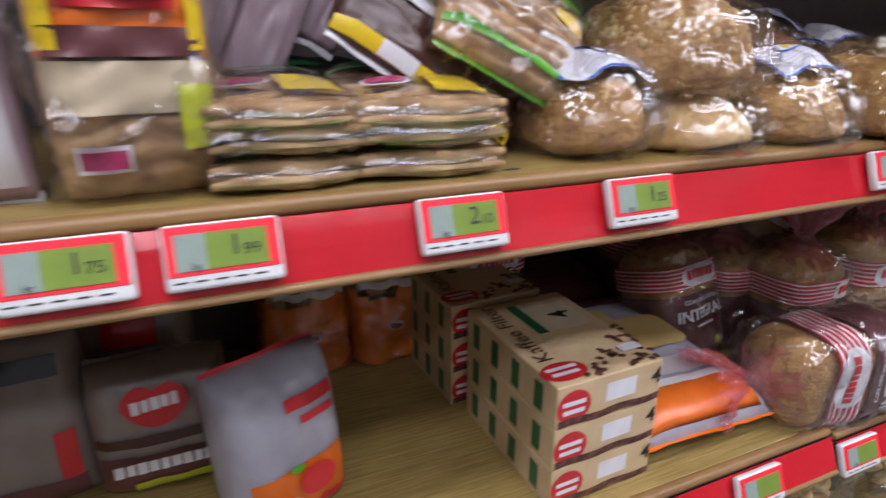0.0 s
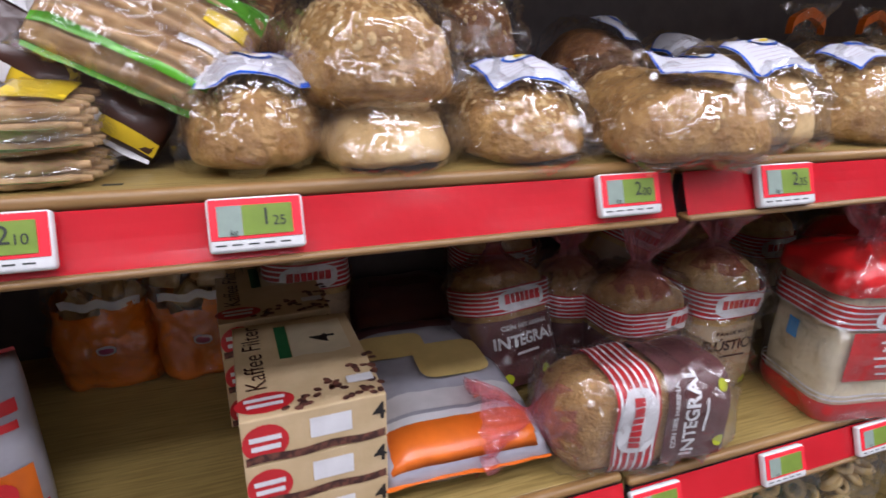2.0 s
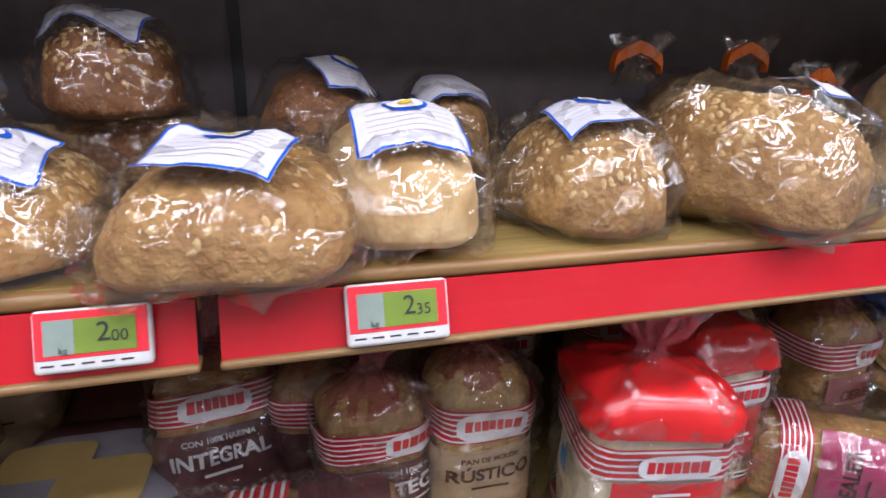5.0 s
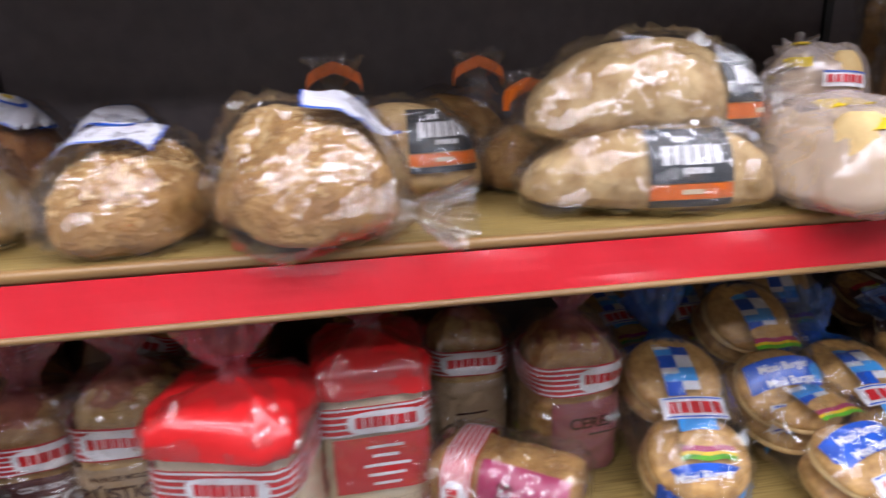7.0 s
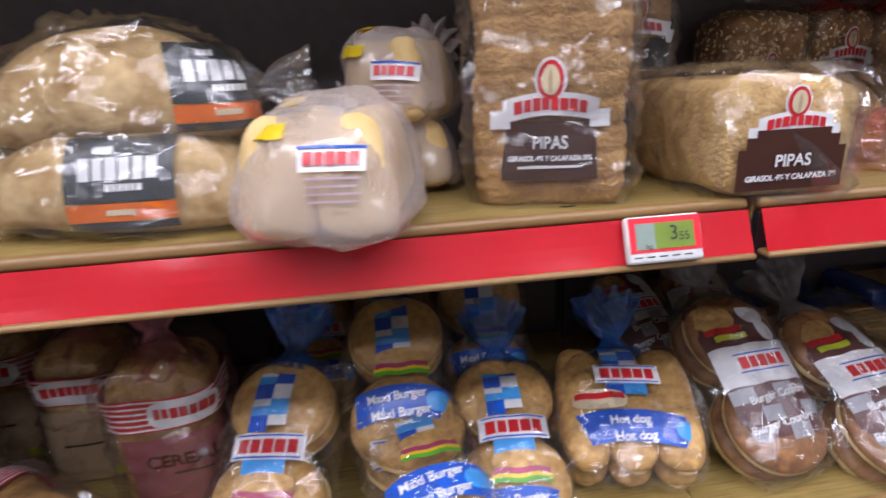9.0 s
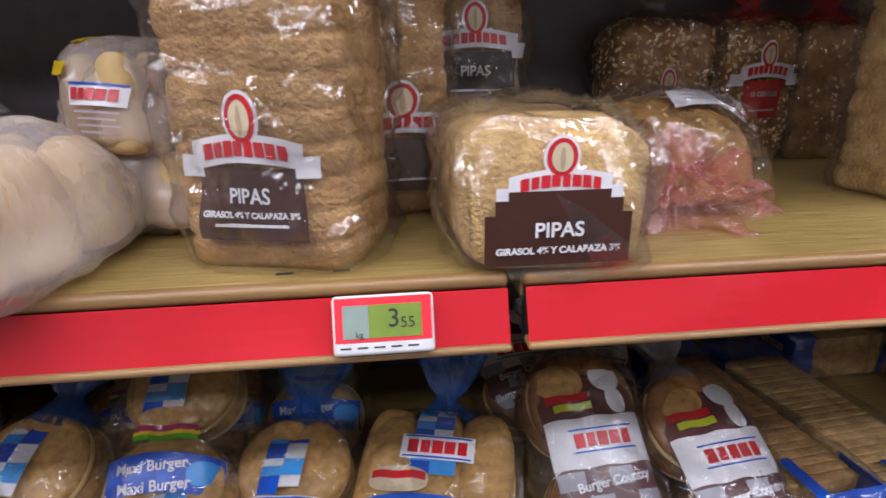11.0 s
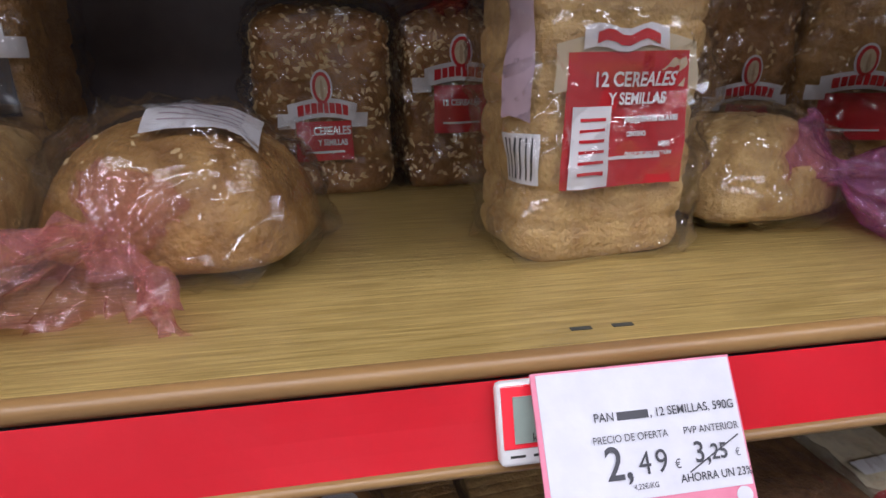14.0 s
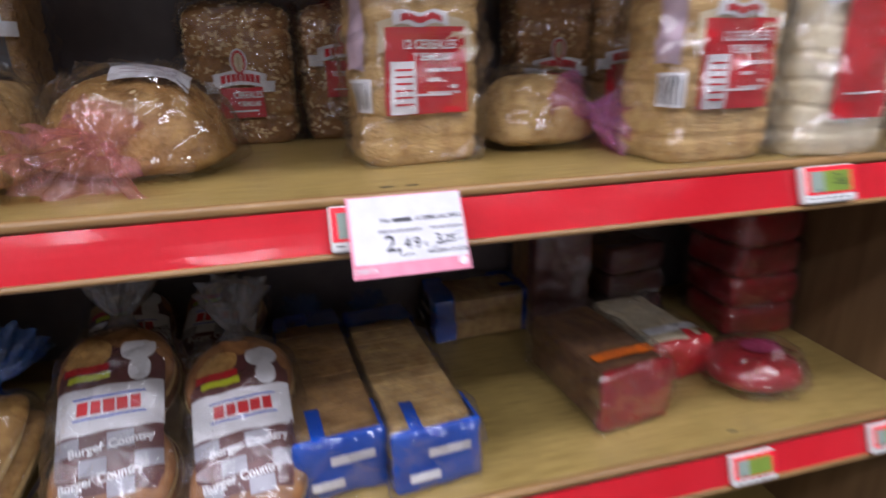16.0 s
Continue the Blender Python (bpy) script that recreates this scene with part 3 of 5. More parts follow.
bagged_loaf(-0.244, 0.005, ZU, 0.112, 0.18, 0.05, 2, 0, CRUST_PALE, 30, None, "low pale brown loaf in a clear bag under another loaf", tail=(1,))
bagged_loaf(-0.246, 0.01, ZU + 0.043, 0.138, 0.18, 0.088, 3, 0, CRUST, 260, (0, -0.02, 0), "large oat-topped loaf in a clear bag on another loaf", tail=(1,))
bagged_loaf(-0.124, 0.0, ZU, 0.122, 0.17, 0.068, 4, 0, CRUST, 170, (0, -0.035, 0), OATY, tail=(1,))
bagged_loaf(0.024, -0.045, ZU, 0.155, 0.2, 0.074, 5, -8, CRUST, 60, (0.0, -0.05, -12), "sliced brown loaf in a clear bag overhanging the shelf edge", p=2.8, sliced=8, tail=(1,))
bagged_loaf(0.137, -0.004, ZU, 0.124, 0.18, 0.086, 6, 0, CRUST_PALE, 0, (0, -0.045, 0), "pale crusted loaf in a clear bag with white label", tail=(1,))
bagged_loaf(0.300, 0.004, ZU, 0.134, 0.18, 0.086, 7, 0, CRUST, 170, (0.0, -0.03, 0), OATY, tail=(1,))
bagged_loaf(0.452, -0.035, ZU, 0.15, 0.21, 0.112, 8, 22, CRUST, 220, (0.03, -0.055, -24), "oat-topped loaf in a clear bag slanting over the shelf edge", badge=False, tail=(2,))
# Loaves under the upper board: their shade is partly in the crust colour.
BACK_LOAF = "brown loaf with shade in its crust colour, in a clear bag at shelf back"
bagged_loaf(-0.325, 0.22, ZU, 0.12, 0.16, 0.075, 11, 0, CRUST_SHADED, 0, None, BACK_LOAF)
bagged_loaf(-0.325, 0.2, ZU + 0.068, 0.125, 0.16, 0.075, 12, 0, CRUST_SHADED, 60, None, BACK_LOAF)
bagged_loaf(-0.10, 0.21, ZU, 0.12, 0.16, 0.08, 13, 0, CRUST_SHADED, 0, None, BACK_LOAF)
bagged_loaf(-0.095, 0.19, ZU + 0.072, 0.115, 0.16, 0.085, 14, 0, CRUST_SHADED, 120, (0, -0.03, -10), "oat-topped loaf with shade in its crust colour, in a clear bag with white label")
bagged_loaf(0.09, 0.20, ZU, 0.125, 0.17, 0.122, 15, 0, CRUST_SHADED, 0, (0.035, -0.03, 20), "loaf with shade in its crust colour, in a clear bag with white label", tail=(-1,))
bagged_loaf(0.23, 0.20, ZU, 0.105, 0.17, 0.106, 16, 0, CRUST, 0, (0, -0.03, 0), "brown loaf in a clear bag at shelf back", badge=False, tail=(1,))


def bar_loaf(x, y, z, w, d, h, seed, rz=0, crust=None, sticker=None, tag=None, label="long rustic loaf in a clear bag with dark sticker"):
    """A long loaf in a clear bag with a dark sticker and an orange tag."""
    t = thing("rustic_loaf", pose(x, y, z, 0, 0, rz), label, "bread", "rustic loaves")
    bm = lump(w, d, h, seed, 0.007, 2.6)
    for v in bm.verts:
        v.co.z *= 1 - 0.25 * (2 * v.co.x / w) ** 2 * (v.co.z / h)
    hull = bm.copy()
    for v in hull.verts:
        v.co += Vector((v.co.x, v.co.y, v.co.z - h / 2)).normalized() * 0.004
    rough_up(hull, 0.004, 36, seed + 3)
    part("bread", bm, crust or CRUST_FLOUR, t)
    tree = tree_of(hull)
    if sticker:
        sx, sz, turn = sticker
        m = pose(sx, 0, sz, 90, 0, turn)
        st = part("sticker", wrap(rect(0.082, 0.048, 8, 6, 0, 0.012), tree, "plane", m, 0.002), SLATE_INK, t, "dark slate sticker")
        part("sticker_band", wrap(rect(0.082, 0.014, 8, 2, 0, -0.020), tree, "plane", m, 0.002), ORANGE_INK, st, "orange band")
        part("sticker_band", wrap(rect(0.082, 0.007, 8, 2, 0, -0.031), tree, "plane", m, 0.002), SLATE_INK, st, "dark band")
        part("logo_shape", wrap(join(blocks(6, 0.060, 0.017, 0, 0.013), blocks(3, 0.014, 0.005, -0.01, 0.027), blocks(6, 0.028, 0.0055, 0.004, -0.001)), tree, "plane", m, 0.0028), WHITE_INK, st, "white printed mark")
        part("print_line", wrap(rect(0.022, 0.0045, 4, 1, 0, -0.020), tree, "plane", m, 0.0028), CREAM_INK, st)
    film_part(hull, t)
    tb = tail_bm(0.03, 0.03, 0.06, seed, 7, flat=0.7)
    bmesh.ops.transform(tb, matrix=pose(w * 0.45, 0, h * 0.45, 0, 90, 0), verts=tb.verts)
    film_part(tb, t, CLEAR, "bag_end", "crumpled bag end")
    if tag:
        tx, ty, tz = tag
        rings = []
        for k in range(9):
            a = math.pi * k / 8
            rings.append([Vector((tx + 0.034 * math.cos(a), ty + yy, tz + 0.022 * math.sin(a) * (1 + 0.1 * math.sin(k * 2.0)) + rr)) for yy, rr in ((-0.006, 0), (0.006, 0), (0.006, 0.014), (-0.006, 0.014))])
        part("tag", loft(rings), ORANGE_INK, t, "orange bag closure tag", False)
        tb = tail_bm(0.03, 0.034, 0.055, seed + 2, 6)
        bmesh.ops.transform(tb, matrix=pose(tx, ty, tz - 0.012), verts=tb.verts)
        film_part(tb, t, CLEAR, "bag_end", "gathered bag top")
    return t


bar_loaf(0.556, 0.245, ZU, 0.19, 0.12, 0.115, 21, 0, CRUST_PALE, (0.045, 0.068, 0), (-0.075, 0.04, 0.125))
bar_loaf(0.64, 0.37, ZU, 0.19, 0.11, 0.12, 22, 0, CRUST, None, (0.03, -0.06, 0.13), "long rustic loaf at the shelf back with orange tag")
bar_loaf(0.72, 0.24, ZU, 0.12, 0.11, 0.085, 23, 20, CRUST, None, (-0.01, -0.01, 0.098), "short rustic loaf at the shelf back with orange tag")
bar_loaf(0.795, 0.085, ZU, 0.255, 0.125, 0.09, 24, -4, CRUST_FLOUR, (0.015, 0.045, 0), None, "long floured loaf in a clear bag with dark sticker")
bar_loaf(0.79, 0.105, ZU + 0.07, 0.235, 0.12, 0.098, 25, -6, CRUST_FLOUR, (0.085, 0.045, 25), None, "long floured loaf lying on another bagged loaf")


def milky_bag(x, y, z, w, d, h, seed, rx=0, ry=0, rz=0, prints=True, label="milky plastic bag of soft white rolls"):
    t = thing("roll_bag", pose(x, y, z, rx, ry, rz), label, "bread rolls", "bags of rolls")
    hull = lump(w, d, h, seed, 0.008, 3.2)
    rough_up(hull, 0.006, 25, seed + 1)
    tree = tree_of(hull)
    k = 0
    for ix in (-1, 1):
        for iy in (-1, 0, 1):
            bm = lump(w * 0.42, d * 0.31, h * 0.82, seed + k, 0.003)
            bmesh.ops.translate(bm, vec=(ix * w * 0.2, iy * d * 0.28, h * 0.05), verts=bm.verts)
            part("roll", bm, BUN_SIDE, t)
            k += 1
    if prints:
        m = pose(0.02, 0, h * 0.42, 78, 0, 0)
        lg = part("logo_shape", wrap(rect(0.043, 0.017, 6, 3), tree, "plane", m, 0.006), WHITE_INK, t, "white logo patch")
        part("lettering", wrap(blocks(5, 0.037, 0.009, 0, 0), tree, "plane", m, 0.007), RED_INK, lg, "red printed mark")
        part("logo_shape", wrap(rect(0.043, 0.0018, 6, 1, 0, 0.0078), tree, "plane", m, 0.007), BLUE_INK, lg, "blue line")
        part("print_line", wrap(join(*[rect(0.036 - 0.004 * (i % 2), 0.0016, 6, 1, 0, -0.013 - 0.005 * i) for i in range(4)]), tree, "plane", m, 0.006), LILAC_INK, t, "small faint print")
        part("print_patch", wrap(join(rect(0.026, 0.011, 5, 3, -0.045, 0.02, 0.001), rect(0.026, 0.011, 5, 3, -0.045, 0.048, 0.001)), tree, "plane", m, 0.006), YELLOW_INK, t, "yellow offer patch")
    film_part(hull, t, CLEAR_SOFT, "bag", "milky wrinkled plastic", 0.003)
    tb = tail_bm(0.03, 0.03, 0.05, seed, 8)
    bmesh.ops.transform(tb, matrix=pose(0, d * 0.42, h * 0.6, -60, 0, 0), verts=tb.verts)
    film_part(tb, t, CLEAR_SOFT, "bag_end", "gathered bag end")
    return t


milky_bag(0.972, 0.035, ZU, 0.14, 0.22, 0.108, 31, rz=-10)
milky_bag(1.04, 0.17, ZU, 0.11, 0.12, 0.085, 33, prints=False)
milky_bag(1.04, 0.16, ZU + 0.07, 0.105, 0.12, 0.095, 32, rz=-30)


def banner(parent, tree, mode, m, x, y, k=1.0):
    """A white ribbon with a red bar under an oval crest: a maker's mark as plain shapes."""
    tails = [rect(0.016 * k, 0.015 * k, 3, 3, x + sx * 0.046 * k, y - 0.007 * k) for sx in (-1, 1)]
    rb = part("ribbon", wrap(arc(rect(0.088 * k, 0.019 * k, 16, 4, x, y), 0.006 * k, 0.044 * k), tree, mode, m, 0.0026), WHITE_INK, parent, "white arched ribbon")
    for tl in tails:
        part("ribbon_tail", wrap(tl, tree, mode, m, 0.0021), WHITE_INK, rb)
    part("lettering", wrap(arc(blocks(8, 0.07 * k, 0.0105 * k, x, y), 0.006 * k, 0.044 * k), tree, mode, m, 0.0034), RED_INK, rb, "red printed mark")
    part("crest", wrap(oval(0.031 * k, 0.036 * k, x=x, y=y + 0.025 * k, p=2), tree, mode, m, 0.0022), WHITE_INK, rb, "white crest border")
    part("crest", wrap(oval(0.026 * k, 0.031 * k, x=x, y=y + 0.025 * k, p=2), tree, mode, m, 0.0030), RED_INK, rb, "red oval crest")
    part("crest", wrap(oval(0.018 * k, 0.024 * k, x=x, y=y + 0.025 * k, p=2), tree, mode, m, 0.0036), CREAM_INK, rb, "pale crest centre")
    part("crest", wrap(oval(0.0045 * k, 0.019 * k, x=x, y=y + 0.024 * k, p=2), tree, mode, m, 0.0042), KRAFT_INK, rb, "pale brown ear on the crest")


def sliced_loaf(x, y, z, w, d, h, seed, rx=0, ry=0, rz=0, bread=None, panel=None, lines=(), top="open", slices=0, seeds=0, label="sliced brown loaf in clear bag", panel_size=(0.085, 0.05), panel_y=0.05, mark=True, ink_=None, k=1.0):
    """A sliced loaf on end in clear film with a printed panel on its front."""
    t = thing("sliced_loaf", pose(x, y, z, rx, ry, rz), label, "bread", "sliced loaves")
    bm = upright_hull(w, d, h, seed, 5.5, 0.16, 0.004, nv=84 if slices else 24)
    if slices:
        for v in bm.verts:
            q = 1 - 0.04 * (0.5 + 0.5 * math.cos(2 * math.pi * v.co.z / h * slices + noise.noise((v.co.x * 20, v.co.y * 20, seed)))) ** 14
            v.co.x *= q
            v.co.y *= q
    tree0 = tree_of(bm)
    if seeds:
        rnd = random.Random(seed)
        sb = bmesh.new()
        for _ in range(seeds):
            a, zz = rnd.uniform(-2.2, 2.2), rnd.uniform(0.01, h)
            dv = Vector((-math.sin(a), math.cos(a), 0))
            hit = tree0.ray_cast(Vector((0, 0, zz)) - dv * 0.6, dv)
            if hit[0] is None:
                continue
            mm = Matrix.Translation(hit[0]) @ hit[1].to_track_quat("Z", "Y").to_matrix().to_4x4() @ pose(0, 0, 0, 0, 0, rnd.uniform(0, 180))
            sx = rnd.uniform(0.0024, 0.0052)
            vs = [sb.verts.new(mm @ Vector(c)) for c in ((sx, 0, 0), (0, sx * 0.5, 0), (-sx, 0, 0), (0, -sx * 0.5, 0), (0, 0, sx * 0.5))]
            for i in range(4):
                sb.faces.new((vs[i], vs[(i + 1) % 4], vs[4]))
        ob = part("seed_topping", sb, SEED_PALE, t, "pale seeds", False)
        ob["kind"] = "stuff"
    part("bread", bm, bread or CRUMB_BROWN, t)
    hull = upright_hull(w, d, h, seed, 5.0, 0.14, 0.004, grow=0.004, nv=26)
    rough_up(hull, 0.005, 30, seed + 9)
    tree = tree_of(hull)
    r = w * 0.55
    if panel:
        pn = part("printed_panel", wrap(rect(*panel_size, 12, 6, 0, panel_y), tree, "round", r, 0.0015), panel, t, "printed panel")
        for body, size, lx, ly in lines:
            part("lettering", wrap(words(body, size, lx, ly, 0.0003), tree, "round", r, 0.003), ink_ or WHITE_INK, pn)
        part("print_line", wrap(rect(panel_size[0] * 0.7, 0.0022, 10, 1, 0, panel_y - panel_size[1] * 0.28), tree, "round", r, 0.003), ink_ or WHITE_INK, pn)
        if mark:
            banner(t, tree, "round", r, 0, panel_y + panel_size[1] / 2 + 0.008, k)
    film_part(hull, t)
    return t, tree, r


PIPAS = (("PIPAS", 0.0145, 0, 0.056), ("GIRASOL 4% Y CALABAZA 3%", 0.0058, 0, 0.043))
sliced_loaf(1.172, 0.085, ZU, 0.136, 0.118, 0.25, 41, rz=-17, panel=CHOC_INK, lines=PIPAS, slices=11, label="sliced brown sunflower-seed loaf standing on end in clear bag")
sliced_loaf(1.252, 0.22, ZU, 0.10, 0.11, 0.25, 42, rz=10, slices=11, panel=CHOC_INK, label="sliced brown loaf standing behind another in clear bag")
t, tree, r = sliced_loaf(1.36, 0.0, ZU + 0.051, 0.134, 0.102, 0.23, 43, rx=-90, bread=CRUMB, slices=0, label="brown sunflower-seed loaf lying lengthwise in clear bag")
m = pose(0, 0, 0, 180, 0, 0)
hullbox = box(-0.067, 0.067, -0.051, 0.051, -0.004, 0.2)
etree = tree_of(hullbox)
pn = part("printed_panel", wrap(join(rect(0.102, 0.036, 12, 4, 0, -0.026), rect(0.088, 0.010, 12, 2, 0, -0.003), rect(0.07, 0.006, 12, 2, 0, 0.005)), etree, "plane", m, 0.003), CHOC_INK, t, "dark brown printed panel")
for body, size, lx, ly in (("PIPAS", 0.0145, 0, -0.019), ("GIRASOL 4% Y CALABAZA 3%", 0.0066, 0, -0.033)):
    part("lettering", wrap(words(body, size, lx, ly, 0.0003), etree, "plane", m, 0.005), WHITE_INK, pn)
banner(t, etree, "plane", pose(0, 0, -0.002, 180, 0, 0), 0, 0.01, 0.8)
hullbox.free()
topbox = tree_of(box(-0.067, 0.067, -0.051, 0.051, -0.004, 0.23))
back = pose(0, 0, 0, -90, 0, 0)
strip = part("film_patch", wrap(rect(0.055, 0.035, 8, 5, -0.020, -0.15), topbox, "plane", back, 0.010), BLACK_INK, t, "black printed film on top")
part("print_line", wrap(blocks(6, 0.044, 0.008, -0.020, -0.15), topbox, "plane", back, 0.0108), WHITE_INK, strip)
# Orange patch: the film's orange-pink sheen laid on as colour.
part("film_patch", wrap(rect(0.05, 0.03, 8, 4, 0.035, -0.17), topbox, "plane", back, 0.010), ORANGE_INK, t, "orange sheen painted on the film on top")
sliced_loaf(1.345, 0.31, ZU, 0.11, 0.1, 0.24, 44, panel=BLACK_INK, lines=(("PIPAS", 0.0145, 0, 0.131),), panel_y=0.125, slices=11, label="sliced loaf with black label at the shelf back")
SEEDY = "seed-crusted brown loaf in clear bag at the shelf back"
CER = (("CEREALES", 0.012, 0.01, 0.068), ("Y SEMILLAS", 0.0085, 0.01, 0.056))
sliced_loaf(1.615, 0.41, ZU, 0.14, 0.1, 0.192, 45, bread=CRUST_MID, panel=RED_INK, lines=CER, seeds=700, slices=5, panel_y=0.058, panel_size=(0.075, 0.04), label=SEEDY)
sliced_loaf(1.755, 0.42, ZU, 0.115, 0.09, 0.192, 46, rz=6, bread=CRUST_MID, panel=RED_INK, lines=(("12 CEREALES", 0.009, 0, 0.092),), seeds=620, slices=0, panel_y=0.085, panel_size=(0.07, 0.05), label=SEEDY)
sliced_loaf(1.87, 0.42, ZU, 0.11, 0.09, 0.192, 47, bread=CRUST_MID, seeds=200, label=SEEDY)
for bx, by, bh, tint_ in ((1.615, 0.41, 0.192, CLEAR), (1.755, 0.42, 0.192, RED_TAIL), (1.87, 0.42, 0.192, RED_TAIL)):
    owner = [o for o in bpy.data.objects if o.name.startswith("sliced_loaf") and abs(o.matrix_basis.translation.x - bx) < 0.001][0]
    tb = tail_bm(0.045, 0.045, 0.07, bx, 9)
    bmesh.ops.translate(tb, vec=(0, 0, bh - 0.012), verts=tb.verts)
    film_part(tb, owner, tint_, "bag_end", "gathered bag top")
sliced_loaf(2.075, 0.39, ZU, 0.125, 0.1, 0.24, 48, bread=CRUST_MID, seeds=260, slices=6, panel=RED_INK, panel_y=0.07, panel_size=(0.06, 0.03), label=SEEDY)
sliced_loaf(2.2, 0.36, ZU, 0.12, 0.1, 0.24, 49, rz=-15, bread=CRUST, seeds=160, slices=7, panel=RED_INK, panel_y=0.07, label=SEEDY)


def cereal_loaf(x, y, rz, seed):
    t, tree, r = sliced_loaf(x, y, ZU, 0.136, 0.105, 0.24, seed, rz=rz, bread=CRUMB, panel=RED_INK, panel_y=0.098, panel_size=(0.098, 0.086), slices=9,
                             lines=(("12 CEREALES", 0.0125, 0.004, 0.124), ("Y SEMILLAS", 0.0105, 0.008, 0.112), ("INGREDIENTES CLAVE", 0.0046, 0.022, 0.099), ("CENTENO", 0.004, 0.012, 0.089), ("MIJO", 0.004, 0.036, 0.082), ("SEMILLAS DE LINO MARRÓN", 0.0032, 0.022, 0.076)),
                             mark=False, label="sliced twelve-grain loaf with red label standing in clear bag")
    part("cream_flag", wrap(arc(rect(0.112, 0.03, 12, 4, 0.0, 0.131), 0.008, 0.056), tree, "round", r, 0.0010), CREAM_INK, t, "cream flag behind the red panel")
    part("white_block", wrap(rect(0.03, 0.052, 5, 5, -0.03, 0.082), tree, "round", r, 0.0028), WHITE_INK, t, "white print block")
    part("print_line", wrap(join(*[rect(0.02, 0.002, 3, 1, -0.03, 0.1 - 0.007 * i) for i in range(6)]), tree, "round", r, 0.0035), RED_INK, t)
    part("ribbon", wrap(rect(0.07, 0.013, 8, 2, -0.005, 0.149, 0.002), tree, "round", r, 0.003), WHITE_INK, t, "white ribbon")
    part("ribbon_bar", wrap(rect(0.052, 0.006, 8, 2, -0.005, 0.149, 0.002), tree, "round", r, 0.0037), RED_INK, t, "red bar")
    part("barcode_patch", wrap(rect(0.026, 0.034, 4, 4, -0.074, 0.075), tree, "round", r, 0.003), WHITE_INK, t, "white barcode patch")
    part("barcode", wrap(join(*[rect(0.0012, 0.028, 1, 4, -0.083 + 0.0035 * i, 0.075) for i in range(6)]), tree, "round", r, 0.0036), SLATE_INK, t)
    part("seam", wrap(rect(0.022, 0.15, 3, 14, -0.078, 0.175, 0.002), tree, "round", r, 0.003), LILAC_INK, t, "folded printed bag seam")


cereal_loaf(1.815, 0.172, 6, 51)
cereal_loaf(2.118, 0.075, 2, 52)
sliced_loaf(2.262, 0.06, ZU, 0.12, 0.11, 0.24, 53, bread=CRUMB_WHITE, panel=RED_INK, panel_y=0.1, panel_size=(0.07, 0.12), label="sliced loaf in red and cream printed bag", slices=9)


def lying_bag(x, y, w, d, h, seed, rz, tail_at, tail_film, bread, label, sticker=None, tail_turn=(90, 0, 0), tsize=(0.05, 0.055, 0.11)):
    """A loaf on its side in a clear bag whose gathered end lies in front."""
    t = thing("lying_loaf", pose(x, y, ZU, 0, 0, rz), label, "bread", "lying loaves")
    bm = lump(w, d, h, seed, 0.005, 3.4)
    fl = flakes(tree_of(bm), None, w, d, 90, seed, 0.003)
    part("bread", bm, bread, t)
    ob = part("seed_topping", fl, SEED_PALE, t, "pale seeds", False)
    ob["kind"] = "stuff"
    hull = lump(w, d, h, seed, 0.005, 3.4, grow=0.005)
    rough_up(hull, 0.007, 30, seed)
    tree = tree_of(hull)
    if sticker:
        m = pose(*sticker)
        st = part("sticker", wrap(rect(0.07, 0.045, 8, 6), tree, "plane", m, 0.003), WHITE_INK, t, "white printed sticker")
        part("print_line", wrap(join(*[rect(0.05, 0.0012, 6, 1, 0, 0.015 - 0.006 * i) for i in range(6)]), tree, "plane", m, 0.004), LILAC_INK, st)
    film_part(hull, t)
    tb = tail_bm(tsize[0], tsize[1], tsize[2], seed, 9)
    bmesh.ops.transform(tb, matrix=pose(*tail_at, *tail_turn), verts=tb.verts)
    rough_up(tb, 0.005, 60, seed)
    film_part(tb, t, tail_film, "bag_end", "gathered coloured bag end")
    return t


lying_bag(1.522, 0.185, 0.175, 0.135, 0.102, 61, -14, (0.0, -0.062, 0.052), ROSE_FILM, CRUST, "brown loaf lying in clear bag with pink gathered end", (0.030, -0.015, 0, 0, 0, 15), (114, 0, 6), (0.036, 0.05, 0.085))
lying_bag(1.985, 0.215, 0.15, 0.13, 0.088, 62, 10, (0.02, -0.035, 0.05), MAUVE_FILM, CRUMB, "pale seeded loaf lying in clear bag with mauve end", None, (100, 0, 35), (0.045, 0.045, 0.10))


